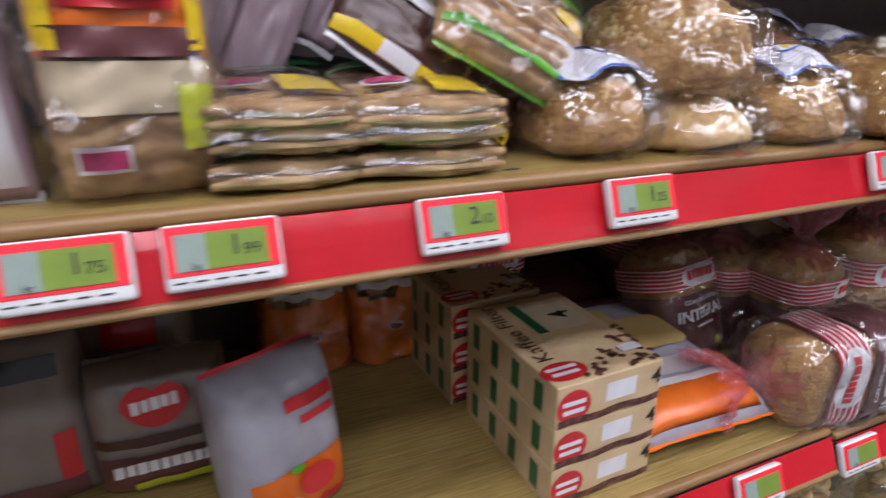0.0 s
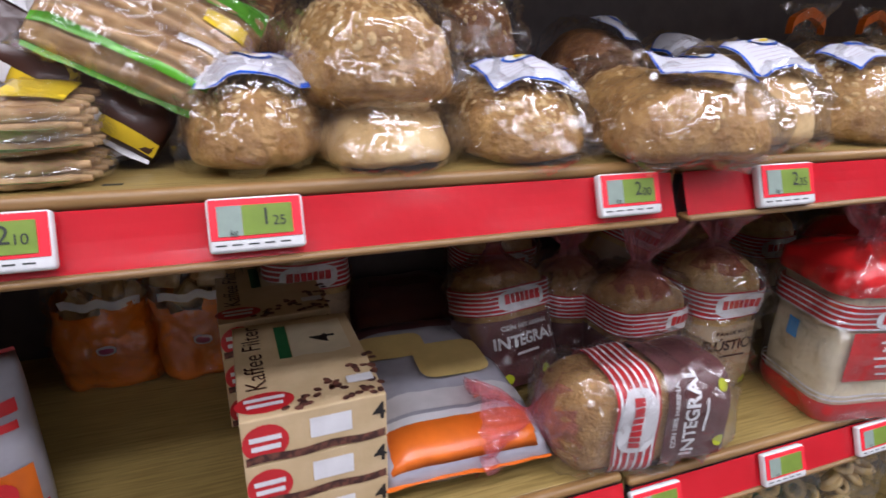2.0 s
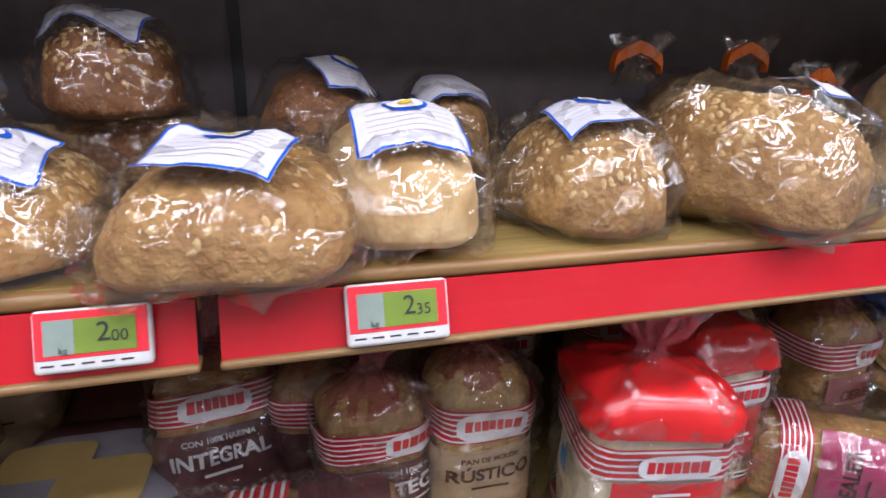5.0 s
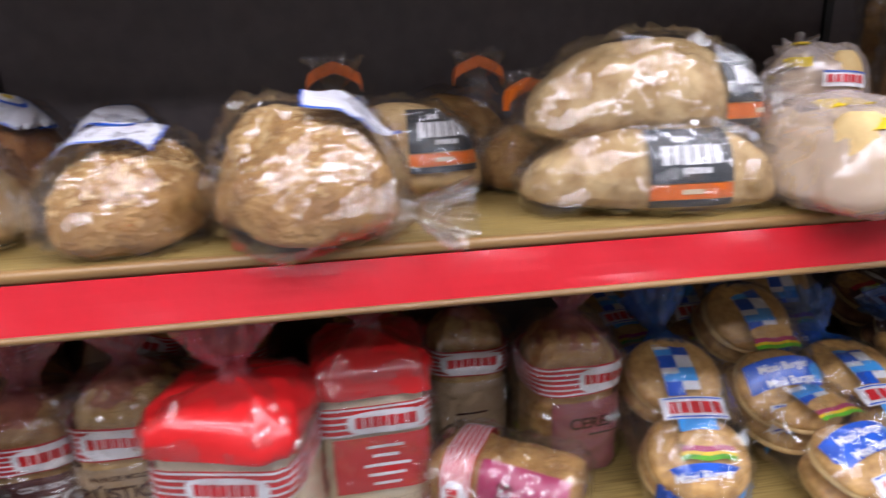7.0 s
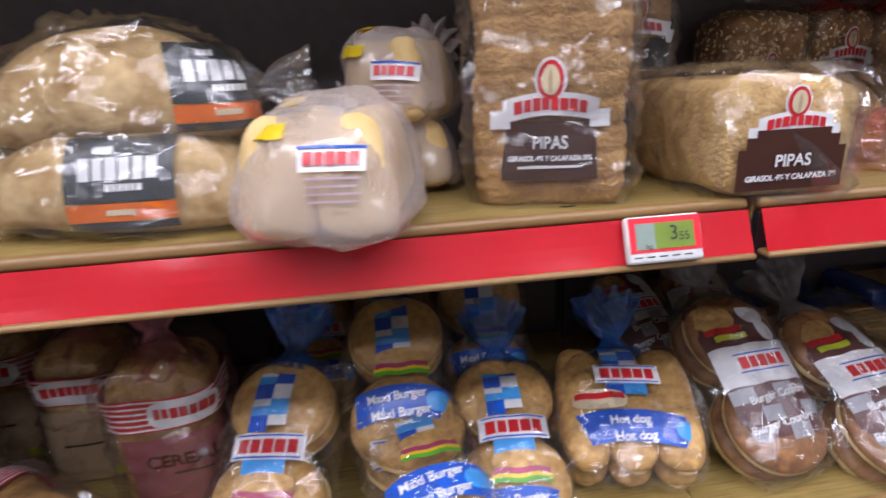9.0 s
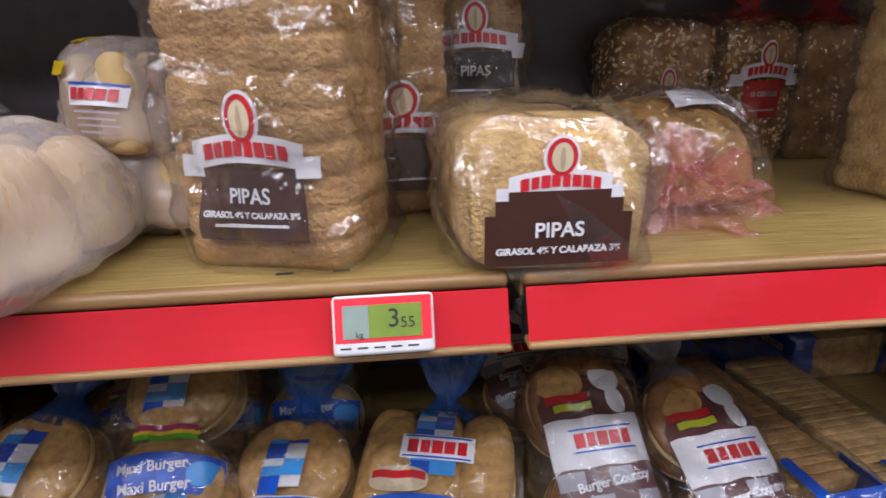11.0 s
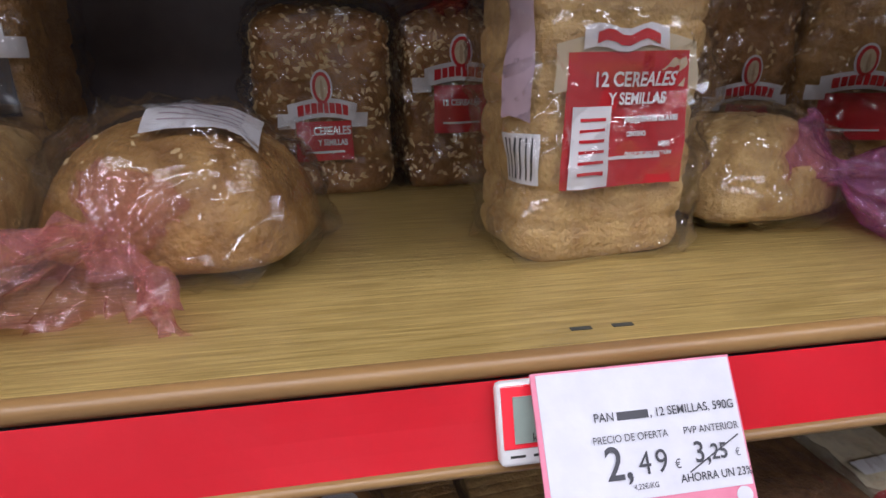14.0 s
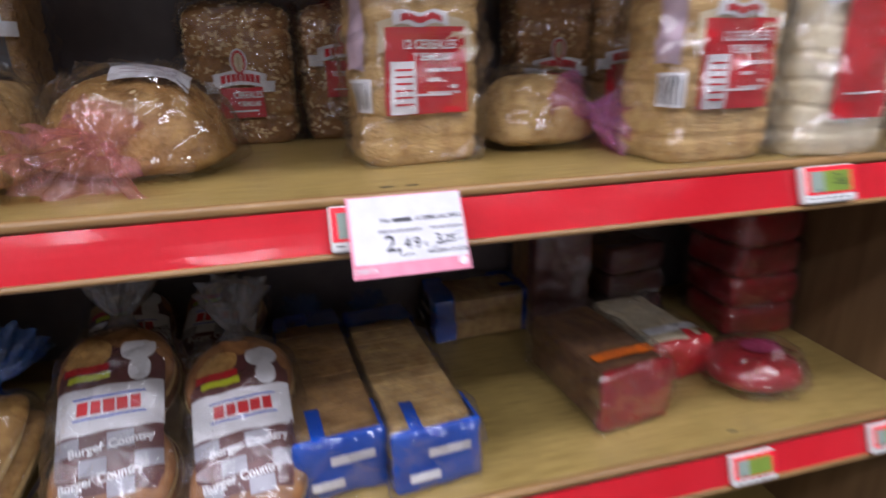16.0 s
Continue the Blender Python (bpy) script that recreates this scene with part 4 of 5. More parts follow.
# ---- lower shelf: striped bread bags ----
def stripe_bag(x, y, w, d, h, seed, rx=0, ry=0, rz=0, z=None, bread=None, panel=None, word="", small="", dark=False, tail=True, band=(0.60, 0.80), face=0.0, label="sliced loaf in clear bag with red striped band", tail_lean=(0, 0), dots=True, below=None):
    """A loaf standing in a clear bag: red-and-white striped band with an oval mark, printed panel below it, gathered top."""
    t = thing("striped_bread_bag", pose(x, y, zl(x) if z is None else z, rx, ry, rz), label, "bread", "striped bread bags")
    bm = upright_hull(w, d, h, seed, 3.6, 0.24, 0.004)
    for v in bm.verts:
        q = 1 - 0.03 * (0.5 + 0.5 * math.cos(2 * math.pi * v.co.x / w * 5)) ** 3 * (v.co.z / h) ** 2
        v.co.z *= q
    part("bread", bm, bread or CRUMB, t)
    hull = upright_hull(w, d, h, seed, 3.6, 0.2, 0.004, grow=0.004, nv=26)
    rough_up(hull, 0.003, 30, seed + 4)
    tree = tree_of(hull)
    r = w * 0.52
    full = 2 * math.pi * r * 0.98
    b0, b1 = band[0] * h, band[1] * h
    bd = part("striped_band", wrap(rect(full, b1 - b0, 44, 6, 0, (b0 + b1) / 2), tree, "round", r, 0.0012), RED_INK, t, "red striped band")
    n = 6
    for i in range(n):
        part("stripe", wrap(rect(full, (b1 - b0) * 0.055, 44, 1, 0, b0 + (b1 - b0) * (i + 0.5) / n), tree, "round", r, 0.002), WHITE_INK, bd)
    fx = face * r
    mk = part("oval_mark", wrap(oval(0.072, (b1 - b0) * 0.86, x=fx, y=(b0 + b1) / 2, p=3.2), tree, "round", r, 0.0028), WHITE_INK, bd, "white oval mark")
    part("lettering", wrap(blocks(7, 0.058, 0.0125, fx, (b0 + b1) / 2 + 0.002), tree, "round", r, 0.0036), RED_INK, mk, "red printed mark")
    if panel:
        p0, p1 = 0.02 * h, b0 - 0.045 * h
        pw = full if dark else r * 2.3
        pn = part("printed_panel", wrap(rect(pw, p1 - p0, 40 if dark else 14, 8, 0 if dark else fx, (p0 + p1) / 2), tree, "round", r, 0.0012), panel, t, "printed lower panel")
        ic = WHITE_INK if dark else CHOC_INK
        if word:
            part("lettering", wrap(words(word, 0.021, fx, p1 - 0.03, 0.0006), tree, "round", r, 0.0028), ic, pn)
        if small:
            part("lettering", wrap(words(small, 0.0085, fx, p1 - 0.011, 0.0002), tree, "round", r, 0.0028), ic, pn)
        part("print_line", wrap(rect(0.04, 0.003, 8, 1, fx, p1 - 0.046), tree, "round", r, 0.0028), ic, pn)
        if dots:
            for ox in (-0.035, 0.03):
                part("round_mark", wrap(oval(0.013, 0.013, 14, fx + ox, p0 + 0.012, 2, 2), tree, "round", r, 0.0028), LIME_INK, pn, "lime round mark")
    film_part(hull, t)
    if tail:
        tb = tail_bm(w * 0.44, 0.046, 0.10, seed, 11, n=84, nv=20, lean=tail_lean)
        bmesh.ops.translate(tb, vec=(0, 0, h * 0.90), verts=tb.verts)
        film_part(tb, t, PINK_FILM, "bag_end", "gathered pink printed bag top")
    return t


INTEGRAL = dict(panel=BROWN_INK, word="INTEGRAL", small="CON 100% HARINA", dark=True, bread=CRUMB_BROWN)
stripe_bag(-0.287, 0.365, 0.108, 0.1, 0.2, 71, panel=KRAFT_INK, bread=CRUMB, tail=False, label="sliced loaf with red striped band behind filter boxes")
stripe_bag(-0.005, 0.35, 0.115, 0.1, 0.19, 72, label="sliced brown loaf with red striped band at shelf back", tail_lean=(0.03, 0), **INTEGRAL)
stripe_bag(-0.036, 0.21, 0.118, 0.1, 0.165, 73, rx=-18, rz=10, label="wholemeal sliced loaf leaning back with red striped band", tail_lean=(0.04, 0.0), **INTEGRAL)
stripe_bag(0.068, 0.24, 0.085, 0.1, 0.165, 74, rz=-10, face=1.2, label="wholemeal sliced loaf turned sideways with red striped band", tail_lean=(-0.03, 0), **INTEGRAL)
stripe_bag(0.122, 0.165, 0.112, 0.1, 0.168, 75, rz=0, face=0.75, label="wholemeal sliced loaf standing with red striped band", tail_lean=(0.03, 0), **INTEGRAL)
stripe_bag(0.237, 0.152, 0.108, 0.1, 0.19, 76, panel=KRAFT_INK, word="RÚSTICO", small="PAN DE MOLDE", bread=CRUMB, label="rustic sliced loaf with kraft panel and striped band")
stripe_bag(0.155, 0.31, 0.105, 0.1, 0.17, 77, z=0.978, ry=24, panel=KRAFT_INK, bread=CRUMB, label="sliced loaf tilted on other bags at shelf back", tail=False)
stripe_bag(0.63, 0.25, 0.1, 0.1, 0.185, 78, panel=KRAFT_INK, bread=CRUMB, label="sliced loaf with red striped band behind other bags")
stripe_bag(0.748, 0.17, 0.11, 0.1, 0.19, 79, panel=ROSE_INK, word="CEREALES", bread=CRUST, face=0.55, label="dark cereal loaf with red striped band standing", tail_lean=(0.01, 0))
stripe_bag(0.31, 0.30, 0.1, 0.1, 0.19, 80, panel=KRAFT_INK, bread=CRUMB, label="sliced loaf with red striped band at shelf back")
stripe_bag(0.50, 0.31, 0.1, 0.1, 0.19, 85, panel=KRAFT_INK, bread=CRUMB, label="sliced loaf with red striped band at shelf back")
# lying ones
stripe_bag(0.125, 0.035, 0.112, 0.1, 0.2, 81, z=0.970, rx=0, ry=-90, rz=-6, band=(0.46, 0.72), label="wholemeal sliced loaf lying on its side", face=0.25, tail_lean=(0, 0), **INTEGRAL)
stripe_bag(0.70, 0.005, 0.105, 0.085, 0.17, 82, z=0.955, rx=0, ry=-90, rz=-35, bread=CRUST, panel=MAGENTA_INK, dark=False, word="CEREALES", label="cereal loaf lying aslant with striped band")


def white_loaf_bag(x, y, w, d, h, seed, rz=0, label="tall white sandwich loaf in red and clear bag"):
    """A square white loaf in a bag with solid red top and foot, striped band and clear window."""
    t = thing("sandwich_loaf", pose(x, y, zl(x), 0, 0, rz), label, "bread", "sandwich loaves")
    bm = upright_hull(w, d, h, seed, 7, 0.16, 0.002)
    part("bread", bm, CRUMB_WHITE, t)
    hull = upright_hull(w, d, h, seed, 7, 0.18, 0.002, grow=0.004, nv=28)
    rough_up(hull, 0.003, 26, seed + 2)
    tree = tree_of(hull)
    r = w * 0.58
    full = 2 * math.pi * r

    def band_(z0, z1, material, name, off, width=full, x_=0.0, lab=""):
        return part(name, wrap(rect(width, z1 - z0, 52 if width == full else 10, 6, x_, (z0 + z1) / 2), tree, "round", r, off), material, t, lab)

    band_(0.0005, 0.028, RED_FILM, "foot_band", 0.0015, lab="red foot band")
    band_(0.61 * h, 0.76 * h, RED_FILM, "striped_band", 0.0015, lab="red striped band")
    for sz in [0.615 * h + 0.0072 * i for i in range(5)] + [0.034, 0.04]:
        part("stripe", wrap(rect(full, 0.0023, 52, 1, 0, sz), tree, "round", r, 0.0024), WHITE_INK, t)
    band_(0.06, 0.59 * h, RED_FILM, "front_panel", 0.0016, w * 0.86, 0.006, "red front panel")
    part("print_line", wrap(join(*[rect(0.03 + 0.01 * (i % 3), 0.0035, 6, 1, 0.01, 0.07 + 0.011 * i) for i in range(5)]), tree, "round", r, 0.0026), WHITE_INK, t, "small white print")
    mk = part("oval_mark", wrap(oval(0.078, 0.026, x=0.01, y=0.675 * h, p=3.4), tree, "round", r, 0.0034), WHITE_INK, t, "white oval mark")
    part("lettering", wrap(blocks(7, 0.062, 0.0125, 0.01, 0.68 * h), tree, "round", r, 0.0042), RED_INK, mk, "red printed mark")
    part("info_patch", wrap(rect(0.02, 0.026, 4, 4, -w * 0.95, 0.105), tree, "round", r, 0.0026), SKY_INK, t, "blue and white info patch")
    top = upright_hull(w, d, h, seed, 7, 0.18, 0.002, grow=0.0058, nv=28)
    rough_up(top, 0.003, 26, seed + 2)
    bmesh.ops.delete(top, geom=[v for v in top.verts if v.co.z < 0.78 * h], context="VERTS")
    crease(top, 0.006, 24, seed)
    part("red_top", top, RED_FILM, t, "red crumpled bag top")
    film_part(hull, t)
    tb = tail_bm(w * 0.40, 0.048, 0.09, seed, 11, n=84, nv=20)
    bmesh.ops.translate(tb, vec=(0, 0, h * 0.93), verts=tb.verts)
    film_part(tb, t, PINK_FILM, "bag_end", "gathered red bag end")
    return t


white_loaf_bag(0.372, 0.050, 0.125, 0.115, 0.215, 83, -12)
white_loaf_bag(0.497, 0.125, 0.112, 0.11, 0.215, 84, 2)

# ---- bun packs ----
def bun_pack(x, y, z, rx, rz, seed, style="burger", w=0.118, length=0.205, label="pack of burger buns in clear bag with blue checks", end=True, hot=False, shown=(0.02, -0.16, -0.36)):
    """Two layers of buns in a clear bag; local y runs to the gathered end. shown: where mark, picture and swoosh sit along the length."""
    t = thing("bun_pack", pose(x, y, z, rx, 0, rz), label, "buns", "bun packs")
    thick = 0.068
    hull = lump(w + 0.008, length + 0.012, thick + 0.012, seed, 0.004, 3.2, flat=0.7)
    rows = (-0.25, 0.25)
    for iz in (0, 1):
        for iy in (rows if not hot else (-1, 0, 1)):
            if hot:
                sx, sy, ox, oy = w * 0.37, length * 0.98, iy * w * 0.31, 0.0
            else:
                sx, sy, ox, oy = w * 0.98, length * 0.51, 0.0, iy * length
            top = lump(sx, sy, thick * 0.36, seed + iz * 2 + iy, 0.002, 3.0 if hot else 2.1)
            bmesh.ops.translate(top, vec=(ox, oy, iz * thick * 0.5 + thick * 0.20), verts=top.verts)
            bun = part("bun_crown", top, BUN_TOP if style == "burger" else BUN_BROWN, t, "glossy brown bun crown")
            base = lump(sx * 1.01, sy * 1.01, thick * 0.36, seed + 3 + iz + iy, 0.002, 2.1, flat=0.8)
            bmesh.ops.translate(base, vec=(ox, oy, iz * thick * 0.5 + 0.003), verts=base.verts)
            part("bun_base", base, BUN_SIDE, bun, "pale bun base")
    tree = tree_of(hull)
    m = TOP
    ly, py, sy_ = (f * length for f in shown)
    if style == "burger":
        sw = 0.040
        st = part("check_stripe", wrap(rect(sw, length * 0.40, 4, 10, -0.004, length * 0.29), tree, "plane", m, 0.0015), WHITE_INK, t, "white checked stripe")
        for i in range(5):
            yy = length * 0.46 - 0.0185 * i
            part("check", wrap(rect(sw * 0.5, 0.0185, 2, 2, -0.004 + (sw / 4 if i % 2 else -sw / 4), yy), tree, "plane", m, 0.0022), BLUE_INK if i % 3 else SKY_INK, st, "blue check")
            if i % 2:
                part("check", wrap(rect(sw * 0.5, 0.010, 2, 2, -0.004 - sw / 4, yy - 0.004), tree, "plane", m, 0.0022), SKY_INK, st, "pale blue check")
        part("check_band", wrap(rect(0.044, 0.016, 4, 2, 0.0, ly - 0.020), tree, "plane", m, 0.0016), SKY_INK, t, "sky blue band")
        if hot:
            pic = part("bun_picture", wrap(oval(0.062, 0.026, x=-0.034, y=py, p=2.6), tree, "plane", m, 0.0026), CREAM_INK, t, "printed hot dog picture")
            part("picture_filling", wrap(rect(0.056, 0.008, 8, 1, -0.034, py + 0.004, 0.001), tree, "plane", m, 0.0034), RED_INK, pic, "red sausage")
        else:
            pic = part("bun_picture", wrap(oval(0.060, 0.020, x=0.004, y=py + 0.009, p=2.4), tree, "plane", m, 0.0026), BUN_TOP, t, "printed burger picture")
            part("picture_filling", wrap(rect(0.060, 0.006, 8, 1, 0.004, py - 0.002, 0.001), tree, "plane", m, 0.0034), MAGENTA_INK, pic, "red filling")
            part("picture_filling", wrap(rect(0.064, 0.004, 8, 1, 0.004, py - 0.0065, 0.001), tree, "plane", m, 0.0034), YELLOW_INK, pic, "yellow filling")
            part("picture_filling", wrap(rect(0.062, 0.005, 8, 1, 0.004, py - 0.011, 0.0012), tree, "plane", m, 0.0034), GREEN_INK, pic, "green filling")
        part("swoosh", wrap(arc(rect(w * 0.92, 0.036, 14, 5, 0.004, sy_), 0.007, w * 0.46), tree, "plane", m, 0.0018), BLUE_INK, t, "blue printed swoosh")
        part("swoosh", wrap(oval(0.028, 0.022, x=w * 0.36, y=sy_ + 0.004, p=2.4), tree, "plane", m, 0.0026), SKY_INK, t, "sky blue corner of the swoosh")
        name = "Hot dog" if hot else "Maxi Burger"
        part("lettering", wrap(join(words(name, 0.0135, -0.004, sy_ + 0.012, 0.0003, 4), words(name, 0.0135, 0.0, sy_ - 0.006, 0.0003, 4)), tree, "plane", m, 0.003), WHITE_INK, t)
    else:
        part("printed_panel", wrap(arc(rect(0.108, length * 0.40, 12, 10, 0.0, length * 0.24), 0.010, 0.054), tree, "plane", m, 0.0013), BROWN_INK, t, "brown printed bag front")
        low = part("printed_panel", wrap(arc(rect(0.104, length * 0.32, 12, 9, 0.0, -length * 0.20), 0.006, 0.052), tree, "plane", m, 0.0016), BROWN_INK, t, "brown checked panel")
        for i in range(6):
            part("check", wrap(rect(0.026, 0.017, 3, 3, -0.039 + 0.052 * (i % 2) + (0.026 if (i // 2) % 2 else 0), -length * 0.32 + 0.024 * (i // 2)), tree, "plane", m, 0.0024), SILVER_INK, low, "pale check")
        part("lettering", wrap(join(words("Burger Country", 0.0125, 0.004, -length * 0.13, 0.0003, 5), words("Burger Country", 0.0125, -0.006, -length * 0.27, 0.0003, 5)), tree, "plane", m, 0.0034), WHITE_INK, t)
        part("printed_panel", wrap(rect(0.106, 0.050, 12, 6, 0, length * 0.045, 0.001), tree, "plane", m, 0.0018), WHITE_INK, t, "white printed panel")
        pic = part("bun_picture", wrap(oval(0.052, 0.042, x=-0.026, y=length * 0.34, p=2.2), tree, "plane", m, 0.0026), BUN_TOP, t, "printed burger picture")
        part("picture_filling", wrap(rect(0.046, 0.009, 6, 2, -0.024, length * 0.25, 0.001), tree, "plane", m, 0.0034), RED_INK, pic, "red filling")
        part("picture_filling", wrap(rect(0.042, 0.008, 6, 2, -0.020, length * 0.205, 0.001), tree, "plane", m, 0.0034), LIME_INK, pic, "green filling")
        fig = part("white_figure", wrap(oval(0.036, 0.034, x=0.027, y=length * 0.34, p=2.2), tree, "plane", m, 0.0026), WHITE_INK, t, "plain white printed shape")
        part("white_figure", wrap(oval(0.022, 0.03, x=0.030, y=length * 0.22, p=2.4), tree, "plane", m, 0.0026), WHITE_INK, fig)
        ly = length * 0.05
    lg = part("logo_shape", wrap(rect(0.076, 0.027, 10, 4, 0.002, ly), tree, "plane", m, 0.0032), WHITE_INK, t, "white logo patch")
    part("lettering", wrap(blocks(5, 0.064, 0.0145, 0.002, ly), tree, "plane", m, 0.004), RED_INK, lg, "red printed mark")
    for o in (-1, 1):
        part("logo_line", wrap(rect(0.07, 0.0018, 10, 1, 0.002, ly + o * 0.0112), tree, "plane", m, 0.004), BLUE_INK, lg, "blue line")
    rough_up(hull, 0.003, 30, seed)
    film_part(hull, t)
    if end:
        tb = tail_bm(0.036, 0.042, 0.085, seed, 9)
        bmesh.ops.transform(tb, matrix=pose(0, length * 0.47, thick * 0.55, -80, 0, 0), verts=tb.verts)
        film_part(tb, t, BLUE_FILM if style == "burger" else GREY_FILM, "bag_end", "gathered checked bag end")
    return t


Z2 = zl(1.0)
LOW = (-0.02, -0.24, -0.44)
HIGH = (-0.44, 0.02, -0.22)
bun_pack(0.878, 0.125, Z2 + 0.042, 36, -10, 91, shown=LOW)
bun_pack(1.03, 0.065, Z2 + 0.018, 14, 8, 88, label="pack of burger buns lying under another pack", shown=HIGH, end=False)
bun_pack(1.015, 0.18, Z2 + 0.088, 40, -2, 92, shown=HIGH)
bun_pack(1.133, 0.105, Z2 + 0.024, 26, -6, 93, shown=LOW)
bun_pack(1.285, 0.125, Z2 + 0.030, 26, -14, 94, w=0.165, length=0.165, hot=True, label="pack of hot dog rolls in blue checked bag", shown=(0.16, -0.05, -0.28))
bun_pack(1.145, 0.31, Z2 + 0.085, 60, -4, 96, shown=HIGH)
bun_pack(0.90, 0.36, Z2 + 0.045, 30, 8, 97)
bun_pack(1.02, 0.365, Z2 + 0.06, 45, 4, 95)
COUNTRY = "pack of country burger buns in brown checked bag"
bun_pack(1.452, 0.15, 0.952, 40, 4, 98, "country", 0.125, 0.23, COUNTRY)
bun_pack(1.588, 0.125, 0.930, 34, 6, 99, "country", 0.125, 0.23, COUNTRY)
bun_pack(1.41, 0.36, 0.935, 32, 10, 100, "country", 0.115, 0.19, COUNTRY)
bun_pack(1.54, 0.37, 0.935, 32, -8, 101, "country", 0.115, 0.19, COUNTRY)


# ---- upper shelf, first bay: packs and sticks ----
STICK = mat("bread_sticks", (0.54, 0.35, 0.17), 0.6, (0.30, 0.16, 0.065), 60, bump=0.3, bump_scale=120)


def pillow(w, h, thick, seed, ridges=0, nx=36, ny=22, crimp=0.02):
    """A filled flat pack in the x-z plane, centred, front to -y."""
    bm = bmesh.new()
    rows_ = {}
    for side in (-1, 1):
        for i in range(nx + 1):
            for j in range(ny + 1):
                u, v = 2 * i / nx - 1, 2 * j / ny - 1
                edge = i in (0, nx) or j in (0, ny)
                if edge and side == 1:
                    rows_[side, i, j] = rows_[-1, i, j]
                    continue
                f = (max(1 - abs(u) ** 5, 0) * max(1 - abs(v) ** 4, 0)) ** 0.5
                y = side * thick / 2 * f
                if ridges and side == -1:
                    y -= 0.005 * f * abs(math.sin(ridges * math.pi * (v + 0.06 * math.sin(3 * u + seed)) / 2))
                y += 0.004 * f * noise.noise((u * 3, v * 3, seed))
                pin = 1 - 0.04 * abs(v) ** 6
                rows_[side, i, j] = bm.verts.new((u * w / 2 * pin, y, v * h / 2))
    for side in (-1, 1):
        for i in range(nx):
            for j in range(ny):
                q = [rows_[side, i, j], rows_[side, i + 1, j], rows_[side, i + 1, j + 1], rows_[side, i, j + 1]]
                bm.faces.new(q if side == -1 else q[::-1])
    return bm


def flat_pack(name, label, category, group, m, w, h, thick, seed, body, bands=(), ridges=0, clear=False):
    """A pillow pack with printed bands (x, z, width, height, material, offset)."""
    t = thing(name, m, label, category, group)
    bm = pillow(w, h, thick, seed, ridges, 36, 80 if ridges else 22)
    tree = tree_of(bm)
    part("pack_body", bm, body, t)
    for bx, bz, bw, bh, bmat, off in bands:
        part("printed_band", wrap(rect(bw, bh, 12, max(2, int(bh / 0.006)), bx, bz), tree, "plane", FRONT, off), bmat, t, "printed band")
    for end in (-1, 1):
        crimp = rect(w * 0.96, 0.008, 24, 2, 0, end * h / 2)
        bmesh.ops.transform(crimp, matrix=FRONT, verts=crimp.verts)
        rough_up(crimp, 0.002, 60, seed)
        part("crimped_seam", crimp, bands[0][4] if bands else body, t, "crimped end seam")
    if clear:
        hull = pillow(w, h, thick + 0.006, seed)
        rough_up(hull, 0.003, 40, seed)
        film_part(hull, t)
    return t


def stick_pack(x, y, z, w, seed, rz=0, rx=0):
    """A flat clear pack of breadsticks lying down, sticks along x."""
    t = thing("breadstick_pack", pose(x, y, z, rx, 0, rz), "flat clear pack of breadsticks with green bands", "breadsticks", "breadstick packs")
    rnd = random.Random(seed)
    for layer in range(2):
        for k in range(9):
            r0 = rnd.uniform(0.0042, 0.0055)
            yy, zz = -0.055 + 0.0125 * k + rnd.uniform(-0.002, 0.002), 0.0055 + 0.0085 * layer
            rings = []
            for i in range(15):
                u = i / 14
                e = max(math.sin(math.pi * min(max(u, 0.03), 0.97)) ** 0.35, 0.3)
                rr = r0 * e * (1 + 0.12 * math.sin(u * 40 + seed + k))
                rings.append([Vector((-w * 0.47 + w * 0.94 * u, yy + 0.0015 * math.sin(u * 9 + k) + rr * math.cos(a * 0.785), zz + 0.001 * math.sin(u * 7 + k * 2) + rr * math.sin(a * 0.785))) for a in range(8)])
            part("breadstick", loft(rings), STICK, t)
    hull = lump(w + 0.004, 0.135, 0.023, seed, 0.002, 5.0, 0.7)
    tree = tree_of(hull)
    part("printed_band", wrap(rect(w * 0.98, 0.006, 16, 2, 0, 0.003), tree, "plane", FRONT, 0.0015), GREEN_INK, t, "green printed band")
    part("printed_band", wrap(rect(w * 0.94, 0.02, 16, 4, 0, 0.045), tree, "plane", TOP, 0.0015), GREEN_INK, t, "green printed band")
    part("printed_patch", wrap(rect(0.036, 0.05, 6, 6, w * 0.22, -0.02), tree, "plane", TOP, 0.0015), YELLOW_INK, t, "yellow printed patch")
    pt = part("printed_patch", wrap(oval(0.034, 0.024, x=-w * 0.2, y=-0.02), tree, "plane", TOP, 0.0018), WHITE_INK, t, "white oval patch")
    part("printed_patch", wrap(oval(0.029, 0.019, x=-w * 0.2, y=-0.02), tree, "plane", TOP, 0.0026), MAGENTA_INK, pt, "magenta oval patch")
    film_part(hull, t, amp=0.003)


for k in range(3):
    stick_pack(-0.592 + 0.005 * (k % 2), 0.075, ZU + 0.0205 * k, 0.094, 120 + k, 2 - 3 * (k % 2), 0 if k < 2 else 7)
    stick_pack(-0.494, 0.075, ZU + 0.0205 * k, 0.112, 130 + k, -3 + 3 * (k % 2), 0 if k < 2 else 9)
flat_pack("chocolate_snack_pack", "brown and white snack pack leaning with yellow striped edge", "snack pack", "", pose(-0.468, 0.085, ZU + 0.075, -26, 33, 0), 0.165, 0.068, 0.026, 141, CHOC_INK, ((0, 0.024, 0.16, 0.016, WHITE_INK, 0.002), (0, -0.027, 0.16, 0.010, YELLOW_INK, 0.002), (-0.03, -0.027, 0.03, 0.010, WHITE_INK, 0.003), (0.03, -0.027, 0.02, 0.010, WHITE_INK, 0.003)))
